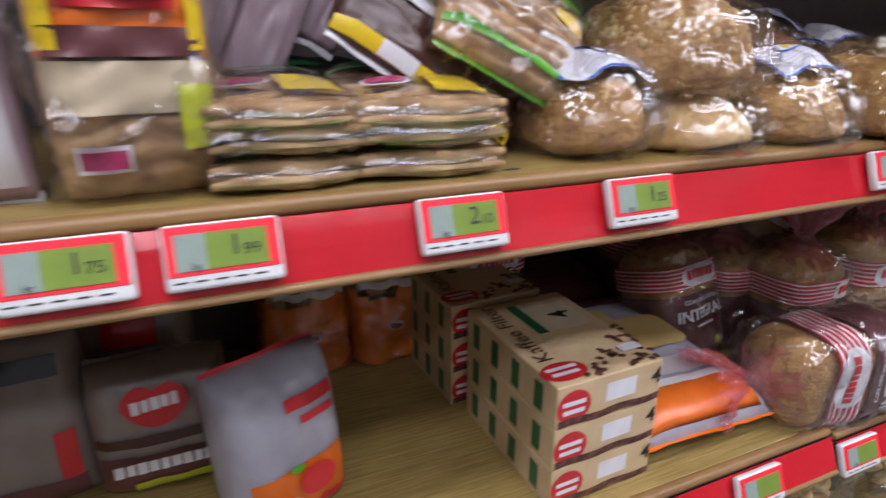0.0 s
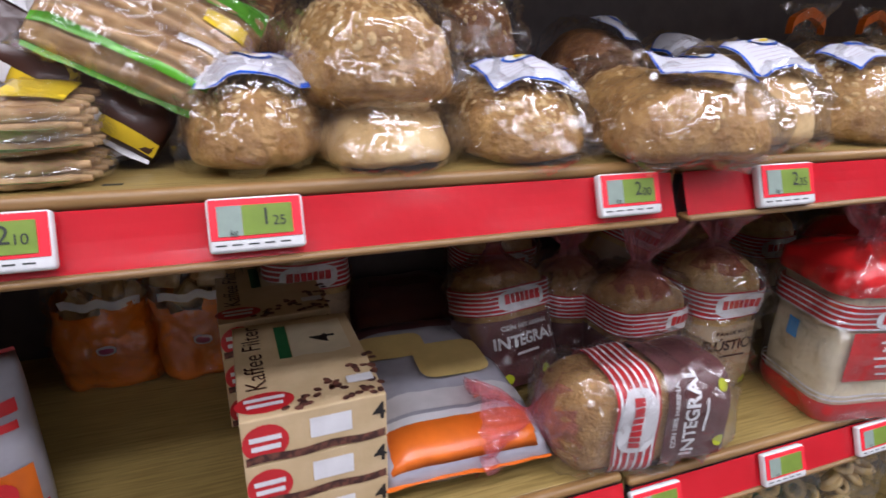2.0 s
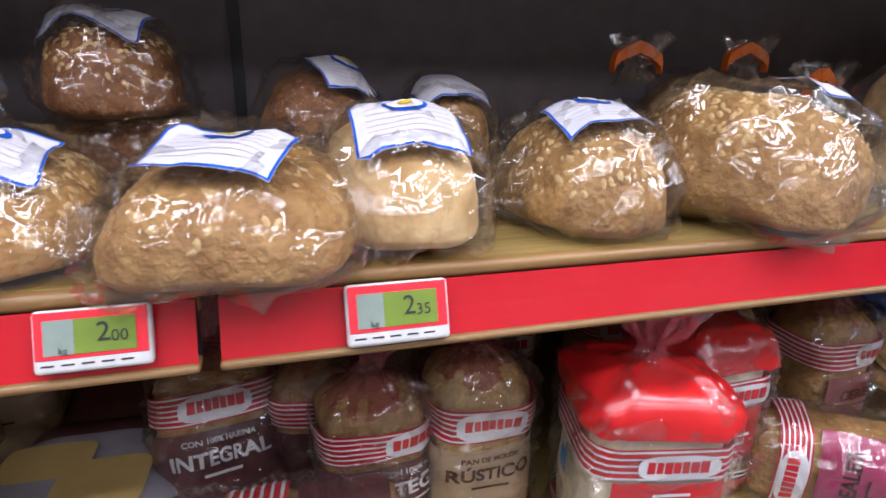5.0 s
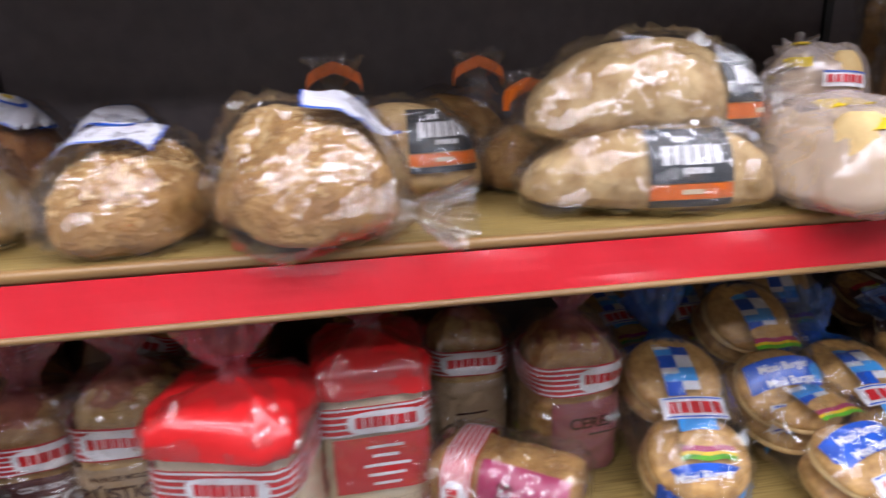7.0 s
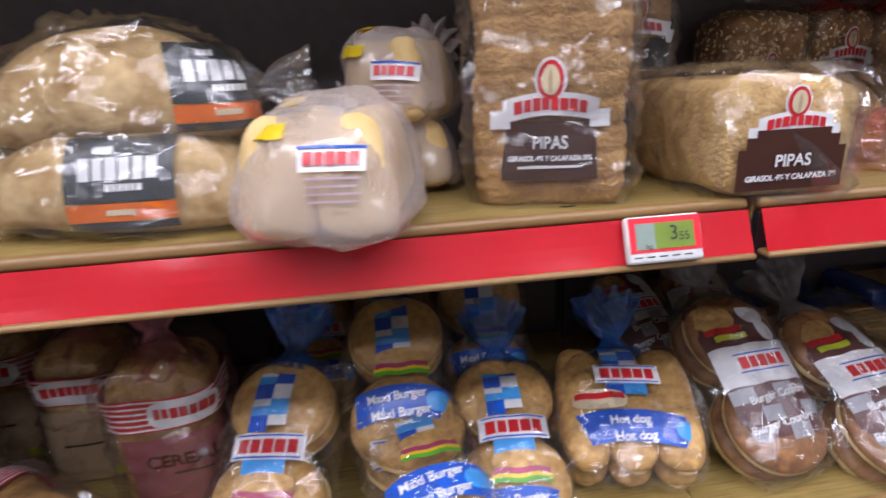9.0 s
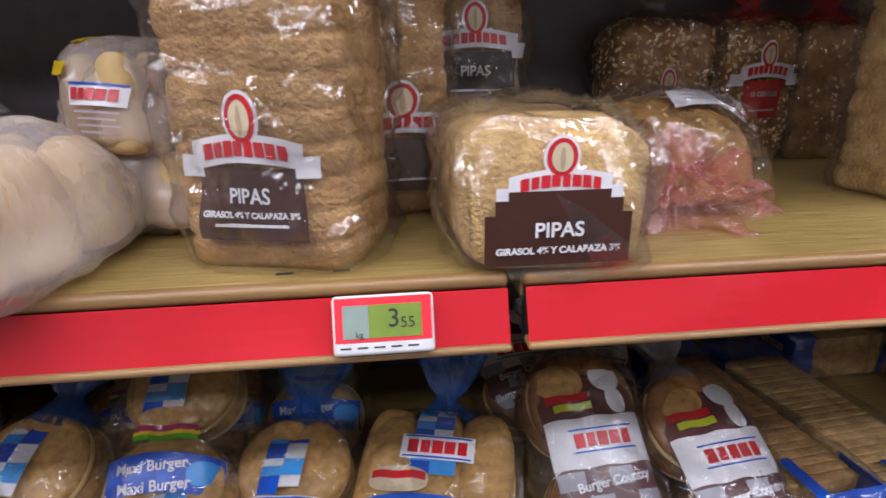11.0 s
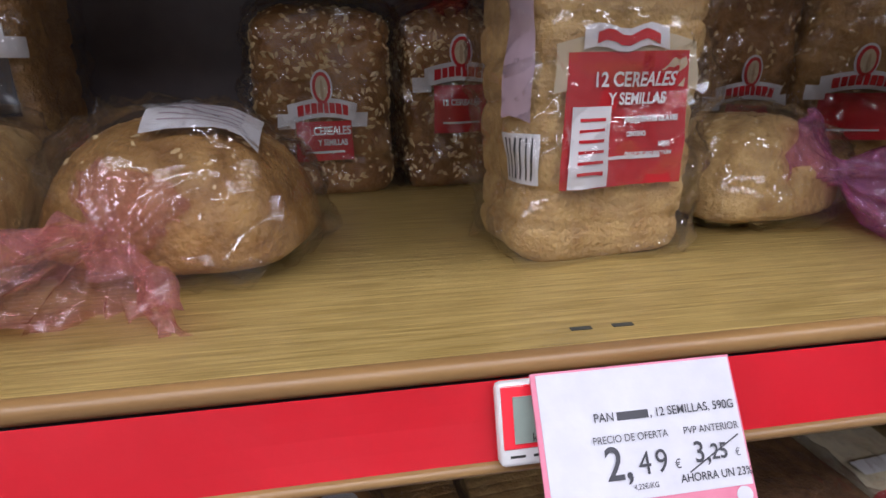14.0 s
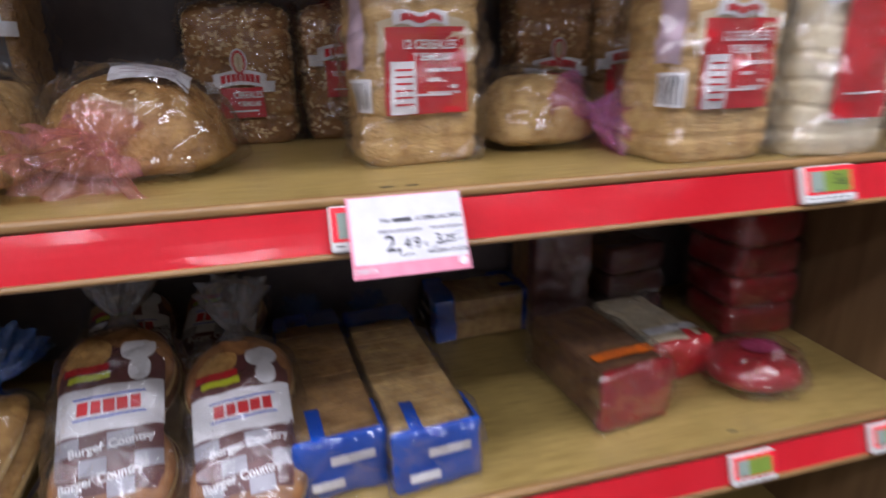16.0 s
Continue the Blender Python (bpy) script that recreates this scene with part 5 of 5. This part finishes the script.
flat_pack("breadstick_pack", "breadstick pack with green header leaning on a loaf", "breadsticks", "breadstick packs", pose(-0.402, 0.085, ZU + 0.098, -30, 27, 0), 0.135, 0.10, 0.03, 142, STICK, ((0.005, 0.038, 0.12, 0.022, GREEN_INK, 0.002), (0, -0.036, 0.13, 0.006, GREEN_INK, 0.003), (-0.025, 0.014, 0.032, 0.014, WHITE_INK, 0.002), (-0.025, 0.014, 0.028, 0.011, RED_INK, 0.003), (0.04, 0.016, 0.03, 0.012, YELLOW_INK, 0.002), (0.035, -0.008, 0.04, 0.005, WHITE_INK, 0.002), (0.0, 0.040, 0.05, 0.006, WHITE_INK, 0.003)), 9, True)
flat_pack("breadstick_pack", "breadstick pack with green header leaning on a loaf", "breadsticks", "breadstick packs", pose(-0.435, 0.145, ZU + 0.112, -30, 33, 0), 0.135, 0.09, 0.03, 143, STICK, ((0, 0.036, 0.12, 0.016, YELLOW_INK, 0.002), (0, -0.034, 0.13, 0.005, GREEN_INK, 0.003)), 9, True)
LILAC = "dull lilac paper pouch with a white barcode patch"
for k, (lx, ly, lz, turn) in enumerate(((-0.612, 0.17, 0.13, 24), (-0.568, 0.155, 0.122, 26), (-0.512, 0.18, 0.152, 28))):
    flat_pack("lilac_pouch", LILAC, "pouch", "lilac pouches", pose(lx, ly, ZU + lz, -8, turn, 0), 0.045, 0.15, 0.012, 150 + k, LILAC_INK, ((0.004, 0.045, 0.018, 0.03, WHITE_INK, 0.002),))
for k in range(3):
    flat_pack("dark_pack", "dark green flat pack stacked behind breadsticks", "pack", "dark packs", pose(-0.575, 0.22, ZU + 0.013 + 0.024 * k, -86, 0, 4 * k), 0.2, 0.12, 0.026, 156 + k, BLACK_INK, ((0.03, -0.045, 0.08, 0.01, DKGREEN_INK, 0.002),))
flat_pack("lilac_pouch", "tall grey-lilac pack standing at the shelf edge", "pouch", "lilac pouches", pose(-0.757, 0.05, ZU + 0.1, 0, 0, 0), 0.07, 0.2, 0.03, 160, LILAC_INK, ((0.0, -0.045, 0.06, 0.09, GREY_INK2, 0.002), (0.02, 0.075, 0.02, 0.03, WHITE_INK, 0.003)))
flat_pack("toast_bag", "glossy clear bag of toasts with orange header", "toast bag", "", pose(-0.668, 0.045, ZU + 0.12, 0, 0, 6), 0.086, 0.24, 0.06, 161, STICK, ((0, 0.022, 0.078, 0.13, ORANGE_INK, 0.004), (-0.033, 0.02, 0.010, 0.12, YELLOW_INK, 0.006), (0.034, 0.02, 0.008, 0.12, YELLOW_INK, 0.006), (0.0, -0.012, 0.05, 0.018, RED_INK, 0.006), (0.0, -0.012, 0.042, 0.007, YELLOW_INK, 0.008), (0, -0.036, 0.070, 0.014, BROWN_INK, 0.006), (0.0, -0.058, 0.076, 0.026, CREAM_INK, 0.004), (0.030, -0.074, 0.018, 0.034, LIME_INK, 0.006), (-0.018, -0.094, 0.026, 0.015, WHITE_INK, 0.006), (-0.018, -0.094, 0.022, 0.010, MAGENTA_INK, 0.008)), 16, True)

# ---- lower shelf, first bay ----
def snack_bag(x, y, z, w, h, thick, seed, body, bands, label, rx=-6, ry=0, rz=0):
    return flat_pack("toast_bag", label, "toast bag", "toast bags", pose(x, y, z + h / 2 * math.cos(radians(rx)) - 0.002, rx, ry, rz), w, h, thick, seed, body, bands)


Z1 = zl(-1)
snack_bag(-0.838, 0.24, Z1, 0.13, 0.18, 0.07, 170, SHADED_CREAM_INK, ((0, 0.06, 0.10, 0.02, SLATE_INK, 0.002), (0.045, -0.03, 0.016, 0.05, RED_INK, 0.002), (0, -0.07, 0.11, 0.03, BROWN_INK, 0.002)), "pale printed toast bag standing on the lower shelf")
heart = snack_bag(-0.712, 0.225, Z1, 0.128, 0.14, 0.075, 171, SHADED_CREAM_INK, ((0, -0.002, 0.115, 0.010, CHOC_INK, 0.003), (0, -0.047, 0.113, 0.06, BROWN_INK, 0.002), (0.005, -0.062, 0.07, 0.03, LIME_INK, 0.004), (0.01, -0.066, 0.03, 0.018, CREAM_INK, 0.006)), "cream and brown toast bag with red heart-shaped mark", rx=-5)


def front_print(t, bm, material, label, y=-0.045):
    """A flat print on the bulge of a pack's front."""
    bmesh.ops.transform(bm, matrix=pose(0, y, 0, 90), verts=bm.verts)
    return part("front_print", bm, material, t, label, False)


shape = oval(0.058, 0.046, 28, 0, 0.036, 3, 2.2)
for v in shape.verts:
    if v.co.y > 0.036:
        v.co.y -= 0.008 * max(0.0, 1 - abs(v.co.x) / 0.012)
    else:
        v.co.x *= 1 - 12 * (0.036 - v.co.y)
front_print(heart, shape, RED_INK, "red heart-shaped mark")
front_print(heart, blocks(5, 0.042, 0.013, 0, 0.038, 0.12), WHITE_INK, "white printed mark", -0.0462)
front_print(heart, blocks(9, 0.088, 0.012, 0, -0.026), WHITE_INK, "white print line", -0.0462)
snack_bag(-0.745, 0.345, Z1, 0.13, 0.16, 0.06, 172, SHADED_CREAM_INK, ((0, 0.04, 0.055, 0.03, RED_INK, 0.003), (0, -0.06, 0.113, 0.08, BROWN_INK, 0.002)), "cream and brown toast bag behind another")
# White bag given a grey body, its shade put into the colour.
toast = snack_bag(-0.612, 0.13, Z1, 0.115, 0.165, 0.075, 173, SILVER_INK, ((0.02, 0.045, 0.05, 0.012, RED_INK, 0.003), (0.025, 0.028, 0.035, 0.008, RED_INK, 0.003), (0.0, -0.035, 0.09, 0.045, ORANGE_INK, 0.003), (0, -0.07, 0.10, 0.03, RED_INK, 0.003)), "white and red toast bag leaning on the lower shelf", rx=-8, rz=24)
front_print(toast, oval(0.036, 0.028, 20, 0.012, -0.030, 3, 2.2), RED_INK, "red fruit picture")
front_print(toast, oval(0.03, 0.02, 20, -0.022, -0.045, 3, 2.2), CREAM_INK, "pale toast picture")
front_print(toast, oval(0.014, 0.008, 12, -0.006, -0.012, 2, 2.0), GREEN_INK, "green leaf picture")



def rusk_bag(x, y, seed):
    t = thing("rusk_bag", pose(x, y, zl(x)), "clear bag of rusks with an orange lower half", "rusk bag", "rusk bags")
    rnd = random.Random(seed)
    for k in range(34):
        bm = box(-0.018, 0.018, -0.007, 0.007, -0.014, 0.014, 0.005)
        bmesh.ops.transform(bm, matrix=pose(rnd.uniform(-0.038, 0.038), rnd.uniform(-0.030, 0.02), 0.022 + 0.0052 * k, rnd.uniform(-40, 40), rnd.uniform(-60, 60), rnd.uniform(-70, 70)), verts=bm.verts)
        part("rusk", bm, CRUST_PALE if k % 3 else CRUST, t)
    hull = upright_hull(0.116, 0.095, 0.215, seed, 4.0, 0.2, 0.006, nv=26)
    rough_up(hull, 0.006, 28, seed)
    low = hull.copy()
    for v in low.verts:
        v.co.x *= 1.03
        v.co.y *= 1.03
    bmesh.ops.delete(low, geom=[v for v in low.verts if v.co.z > 0.118 + 0.012 * math.sin(v.co.x * 60)], context="VERTS")
    film_part(low, t, ORANGE_FILM, "orange_sleeve", "shiny orange lower half")
    tree = tree_of(hull)
    part("printed_band", wrap(rect(0.09, 0.012, 12, 3, 0, 0.122, 0.003), tree, "round", 0.055, 0.002), WHITE_INK, t, "white torn-edge band")
    part("logo_shape", wrap(oval(0.024, 0.014, x=0, y=0.06), tree, "round", 0.055, 0.004), WHITE_INK, t, "small white mark")
    part("logo_shape", wrap(oval(0.018, 0.009, x=0, y=0.06), tree, "round", 0.055, 0.005), MAGENTA_INK, t, "small dark mark")
    film_part(hull, t)


rusk_bag(-0.542, 0.392, 181)
rusk_bag(-0.428, 0.388, 182)

KRAFT_BOX = mat("kraft_carton", (0.62, 0.46, 0.27), 0.55, (0.55, 0.40, 0.22), 30, bump=0.08, bump_scale=200)
BEAN = mat("bean_print", (0.16, 0.06, 0.04), 0.5, (0.05, 0.018, 0.015), 150, lo=0.42, hi=0.58)


def filter_box(x, y, z, rz, top=False):
    """A carton of coffee filters: 0.14 wide, 0.175 deep, 0.043 high."""
    w, d, h = 0.124, 0.175, 0.045
    t = thing("filter_box", pose(x, y, z, 0, 0, rz), "kraft-brown carton of coffee filters with bean print", "carton", "coffee filter boxes")
    body = box(-w / 2, w / 2, 0, d, 0, h, 0.0012)
    part("carton", body, KRAFT_BOX, t, "", False)

    def patch(bm, material, mm, label=""):
        bmesh.ops.transform(bm, matrix=mm, verts=bm.verts)
        part("print_patch", bm, material, t, label, False)

    up = pose(0, 0, h + 0.0006)
    front = pose(0, -0.0006, 0, 90)
    left = pose(-w / 2 - 0.0006, 0, 0, 90, 0, -90)
    patch(oval(0.038, 0.036, x=-0.043, y=0.0215, p=2), RED_INK, front @ pose(0, 0, 0), "red oval mark")
    patch(join(rect(0.026, 0.005, 4, 1, -0.043, 0.026), rect(0.024, 0.005, 4, 1, -0.043, 0.017)), WHITE_INK, front @ pose(0, 0, 0.0004))
    patch(rect(0.036, 0.02, 4, 2, 0.012, 0.026), WHITE_INK, front, "white print panel")
    patch(words("4", 0.024, 0.055, 0.028, 0.0004), BLACK_INK, front @ pose(0, 0, 0.0003))
    patch(rect(w - 0.004, 0.008, 10, 2, 0, 0.0055, 0.0012), BEAN, front @ pose(0, 0, 0.0003), "coffee bean print")
    for k in range(4):
        patch(rect(0.014, 0.03, 2, 2, -0.028 - 0.041 * k, 0.022), DKGREEN_INK, left, "green side mark")
    if top:
        patch(oval(0.05, 0.03, x=-0.04, y=0.022, p=2), RED_INK, up, "red oval mark")
        patch(join(rect(0.034, 0.005, 4, 1, -0.04, 0.027), rect(0.03, 0.005, 4, 1, -0.04, 0.018)), WHITE_INK, up @ pose(0, 0, 0.0004))
        bean = bmesh.new()
        rnd = random.Random(5)
        for k in range(90):
            bx, by = rnd.uniform(-0.025, 0.066), rnd.uniform(0.004, 0.075)
            if by < 0.006 + (bx + 0.03) * 0.75:
                q = oval(0.0085, 0.006, 8, 0, 0, 1, 2)
                bmesh.ops.transform(q, matrix=pose(bx, by, 0.0002 * (k % 5), 0, 0, rnd.uniform(0, 180)), verts=q.verts)
                bean = join(bean, q)
        bmesh.ops.transform(bean, matrix=up, verts=bean.verts)
        ob = part("bean_print", bean, BEAN, t, "printed coffee beans", False)
        ob["kind"] = "stuff"
        patch(rect(0.024, 0.012, 2, 2, 0.045, 0.03), WHITE_INK, up @ pose(0, 0, 0.0018), "white sticker")
        patch(rect(0.058, 0.07, 6, 6, 0.022, 0.125, 0.002), CREAM_INK, up, "pale filter picture")
        patch(rect(0.012, 0.07, 2, 4, -0.014, 0.125), DKGREEN_INK, up @ pose(0, 0, 0.0004), "dark green bar")
        patch(words("4", 0.036, 0.028, 0.12, 0.0005, 90), BLACK_INK, up @ pose(0, 0, 0.0006))
        patch(words("Kaffee Filter", 0.026, -0.044, 0.105, 0.0, 90), CHOC_INK, up @ pose(0, 0, 0.0006))


for k in range(3):
    filter_box(-0.316, 0.025, zl(-1) + 0.0455 * k, 2, k == 2)
    filter_box(-0.336, 0.215, zl(-1) + 0.0455 * k, 3, k == 2)

crisp = flat_pack("crispbread_pack", "flat grey pack of toast slices with orange front", "toast pack", "", pose(-0.163, 0.17, zl(-1) + 0.034, -88, 0, -2), 0.184, 0.29, 0.066, 190, SILVER_INK,
                  ((0, -0.121, 0.18, 0.048, ORANGE_INK, 0.002), (0, -0.092, 0.176, 0.010, WHITE_INK, 0.002), (0, -0.068, 0.17, 0.03, GREY_INK2, 0.003), (0.01, 0.115, 0.17, 0.05, BROWN_INK, 0.002)))
for cx, cz, cw, ch, co in ((-0.04, 0.045, 0.085, 0.055, 0.0375), (0.022, 0.0, 0.085, 0.075, 0.0395)):
    q = oval(cw, ch, 24, cx, cz, 3, 5.0)
    bmesh.ops.transform(q, matrix=pose(0, -co, 0, 90), verts=q.verts)
    part("toast_picture", q, TOAST_INK, crisp, "printed pale toast slice", False)
flat_pack("crispbread_pack", "dark brown flat pack lying at the shelf back", "toast pack", "", pose(-0.14, 0.385, zl(-1) + 0.045, -80, 0, 0), 0.18, 0.15, 0.06, 191, BROWN_INK, ((0, 0.02, 0.1, 0.02, CHOC_INK, 0.002),))

# ---- lower shelf, last bay ----
def blue_pack(x, y, rz, length=0.34, lab="sliced bread lying in clear bag with blue ends", w=0.098, z=None, across=False):
    h = 0.074
    t = thing("blue_bread_pack", pose(x, y, zl(x) if z is None else z, 0, 0, rz), lab, "bread", "blue bread packs")
    n = 22
    for k in range(n):
        yy = 0.03 + (length - 0.06) * k / n
        bm = box(-w / 2, w / 2, yy, yy + (length - 0.06) / n * 0.99, 0.001, h + 0.002 * noise.noise((k * 0.7, x, 1)), 0.0018)
        part("slice", bm, CRUMB_BROWN if x < 1.75 else CRUMB, t, "", True)
    hull = box(-w / 2 - 0.003, w / 2 + 0.003, 0.0, length, 0.0, h + 0.007, 0.006)
    bmesh.ops.subdivide_edges(hull, edges=hull.edges[:], cuts=5, use_grid_fill=True)
    rough_up(hull, 0.003, 30, x)
    for name, y0, y1 in (("front_end", -1, 0.06), ("back_end", length - 0.07, 9)):
        c = hull.copy()
        for v in c.verts:
            v.co.x *= 1.02
            v.co.z = v.co.z * 1.01 + (0.001 if v.co.z > 0.01 else 0)
        bmesh.ops.delete(c, geom=[v for v in c.verts if not y0 <= v.co.y + 0.01 * math.sin(v.co.x * 70) <= y1], context="VERTS")
        part(name, c, BLUE_BAG, t, "blue printed bag end")
    side = rect(length - 0.02, 0.012, 20, 1, length / 2, 0.006)
    bmesh.ops.transform(side, matrix=pose(-w / 2 - 0.0045, 0, 0, 90, 0, 90), verts=side.verts)
    part("edge_band", side, BLUE_BAG, t, "blue edge band")
    pt = rect(0.05, 0.012, 4, 2, 0.012, 0.056)
    bmesh.ops.transform(pt, matrix=pose(0, -0.006, 0, 90), verts=pt.verts)
    part("print_patch", pt, GREY_INK2, t, "pale print")
    pt = rect(0.036, 0.012, 4, 2, -0.018, 0.026)
    bmesh.ops.transform(pt, matrix=pose(0, -0.006, 0, 90), verts=pt.verts)
    part("print_patch", pt, WHITE_INK, t, "white print patch")
    film_part(hull, t)
    tb = tail_bm(0.04, 0.035, 0.07, x, 8)
    bmesh.ops.transform(tb, matrix=pose(0, length - 0.01, h * 0.6, -80, 0, 0), verts=tb.verts)
    film_part(tb, t, BLUE_FILM, "bag_end", "gathered blue bag end")


BLUE_BAG = mat("blue_bag_print", (0.008, 0.09, 0.50), 0.25, (0.005, 0.06, 0.38), 18, bump=0.4, bump_scale=26, coat=0.3)
blue_pack(1.695, 0.045, 6)
blue_pack(1.803, 0.03, 5)
blue_pack(1.875, 0.41, -88, 0.2, "sliced bread lying across the shelf back in blue bag")
RYE = mat("rye_bread", (0.22, 0.105, 0.04), 0.75, (0.13, 0.055, 0.02), 60, bump=0.9, bump_scale=240)
RED_PACK = mat("dark_red_pack", (0.36, 0.016, 0.022), 0.35, (0.25, 0.01, 0.014), 30, bump=0.3, bump_scale=28, coat=0.3)


def slice_pack(x, y, z, w, d, h, rz, seed, body, front, label, band=None):
    t = thing("bread_pack", pose(x, y, z, 0, 0, rz), label, "bread pack", "small bread packs")
    bm = box(-w / 2, w / 2, 0.006, d, 0, h, 0.008)
    bmesh.ops.subdivide_edges(bm, edges=bm.edges[:], cuts=4, use_grid_fill=True)
    rough_up(bm, 0.003, 30, seed)
    part("bread", bm, body, t)
    hull = box(-w / 2 - 0.003, w / 2 + 0.003, 0, d + 0.003, 0.0, h + 0.004, 0.01)
    bmesh.ops.subdivide_edges(hull, edges=hull.edges[:], cuts=5, use_grid_fill=True)
    rough_up(hull, 0.004, 32, seed)
    f = hull.copy()
    for v in f.verts:
        v.co.x *= 1.02
        v.co.z = v.co.z * 1.02
        v.co.y -= 0.001
    bmesh.ops.delete(f, geom=[v for v in f.verts if v.co.y > 0.035], context="VERTS")
    part("printed_front", f, front, t, "printed bag front")
    if band:
        tree = tree_of(hull)
        part("printed_band", wrap(rect(w * 0.9, 0.02, 8, 3, 0, 0.04), tree, "plane", TOP, 0.003), band, t, "printed band")
    film_part(hull, t)


ZR = zl(2)
slice_pack(2.085, 0.065, ZR, 0.105, 0.2, 0.086, 6, 201, RYE, RED_PACK, "rye bread pack with dark red and orange bag front", ORANGE_INK)
slice_pack(2.215, 0.145, ZR, 0.10, 0.18, 0.062, 4, 202, CRUMB_WHITE, RED_INK, "pale bread pack with red label front", WHITE_INK)
t = thing("round_red_pack", pose(2.31, 0.115, ZR), "round dark red wrapped bread pack", "bread pack", "small bread packs")
part("bread", lump(0.13, 0.12, 0.055, 203, 0.003, 2.4, 0.8), RED_PACK, t)
hull = lump(0.13, 0.12, 0.055, 203, 0.003, 2.4, 0.8, grow=0.004)
tree = tree_of(hull)
part("printed_band", wrap(oval(0.06, 0.04, x=0.01), tree, "plane", TOP, 0.001), MAGENTA_INK, t, "printed oval")
film_part(rough_up(hull, 0.005, 34, 3), t)
for k in range(4):
    slice_pack(2.43, 0.23, ZR + 0.056 * k, 0.12, 0.13, 0.05, -6 + 4 * k, 210 + k, RED_PACK, RED_PACK, "dark red bread pack in a stack by the end panel")
for k in range(3):
    slice_pack(2.25, 0.335, ZR + 0.05 * k, 0.11, 0.13, 0.045, 5 * k, 220 + k, RYE, BROWN_INK, "dark bread pack stacked at the shelf back")
slice_pack(2.10, 0.33, ZR, 0.1, 0.12, 0.2, 0, 230, CRUST, BROWN_INK, "tall dark bread pack at the shelf back")

# ---- bottom shelf ----
def ring_bag(x, y, seed, w=0.17, body=None, label="clear bag of ring-shaped biscuits with green print", green=True):
    t = thing("biscuit_bag", pose(x, y, Z3, 0, 0, seed * 7 % 20 - 10), label, "biscuit bag", "biscuit bags")
    rnd = random.Random(seed)
    for k in range(34):
        bm = bmesh.new()
        rr, rt = 0.016, 0.006
        grid_ = [[bm.verts.new(((rr + rt * math.cos(b * 1.0472)) * math.cos(a * 0.5236), (rr + rt * math.cos(b * 1.0472)) * math.sin(a * 0.5236), rt * math.sin(b * 1.0472))) for b in range(6)] for a in range(12)]
        for a in range(12):
            for b in range(6):
                bm.faces.new((grid_[a][b], grid_[(a + 1) % 12][b], grid_[(a + 1) % 12][(b + 1) % 6], grid_[a][(b + 1) % 6]))
        bmesh.ops.transform(bm, matrix=pose(rnd.uniform(-w * 0.38, w * 0.38), rnd.uniform(-0.05, 0.06), 0.03 + 0.0058 * k, rnd.uniform(-60, 60), rnd.uniform(-60, 60), 0), verts=bm.verts)
        part("biscuit_ring", bm, BUN_SIDE, t)
    hull = lump(w, 0.15, 0.25, seed, 0.008, 3.0, 0.6)
    rough_up(hull, 0.007, 26, seed)
    tree = tree_of(hull)
    m = pose(0.02, 0, 0.17, 50, 0, 0)
    if green:
        part("printed_band", wrap(rect(0.12, 0.06, 12, 8, 0, -0.01), tree, "plane", m, 0.002), GREEN_INK, t, "green printed panel")
        part("printed_band", wrap(rect(0.07, 0.036, 8, 5, 0.01, 0.005), tree, "plane", m, 0.003), BLACK_INK, t, "black printed label")
        part("print_line", wrap(join(rect(0.05, 0.006, 6, 1, 0.01, 0.012), rect(0.04, 0.004, 6, 1, 0.01, 0.0)), tree, "plane", m, 0.004), WHITE_INK, t)
    film_part(hull, t)


for k, bx in enumerate((-0.12, 0.06, 0.24, 0.42, 0.6, 0.78)):
    ring_bag(bx, 0.16, 240 + k, green=k != 2)
flat_pack("snack_bag", "green snack bag on the bottom shelf", "snack bag", "", pose(0.33, 0.22, Z3 + 0.13, -10, 0, 0), 0.15, 0.26, 0.07, 250, GREEN_INK, ((0, 0.06, 0.1, 0.03, WHITE_INK, 0.002),))
flat_pack("snack_bag", "dark green snack bag on the bottom shelf", "snack bag", "", pose(0.52, 0.22, Z3 + 0.13, -10, 0, 0), 0.15, 0.26, 0.07, 251, DKGREEN_INK, ((0, 0.06, 0.1, 0.03, LIME_INK, 0.002),))
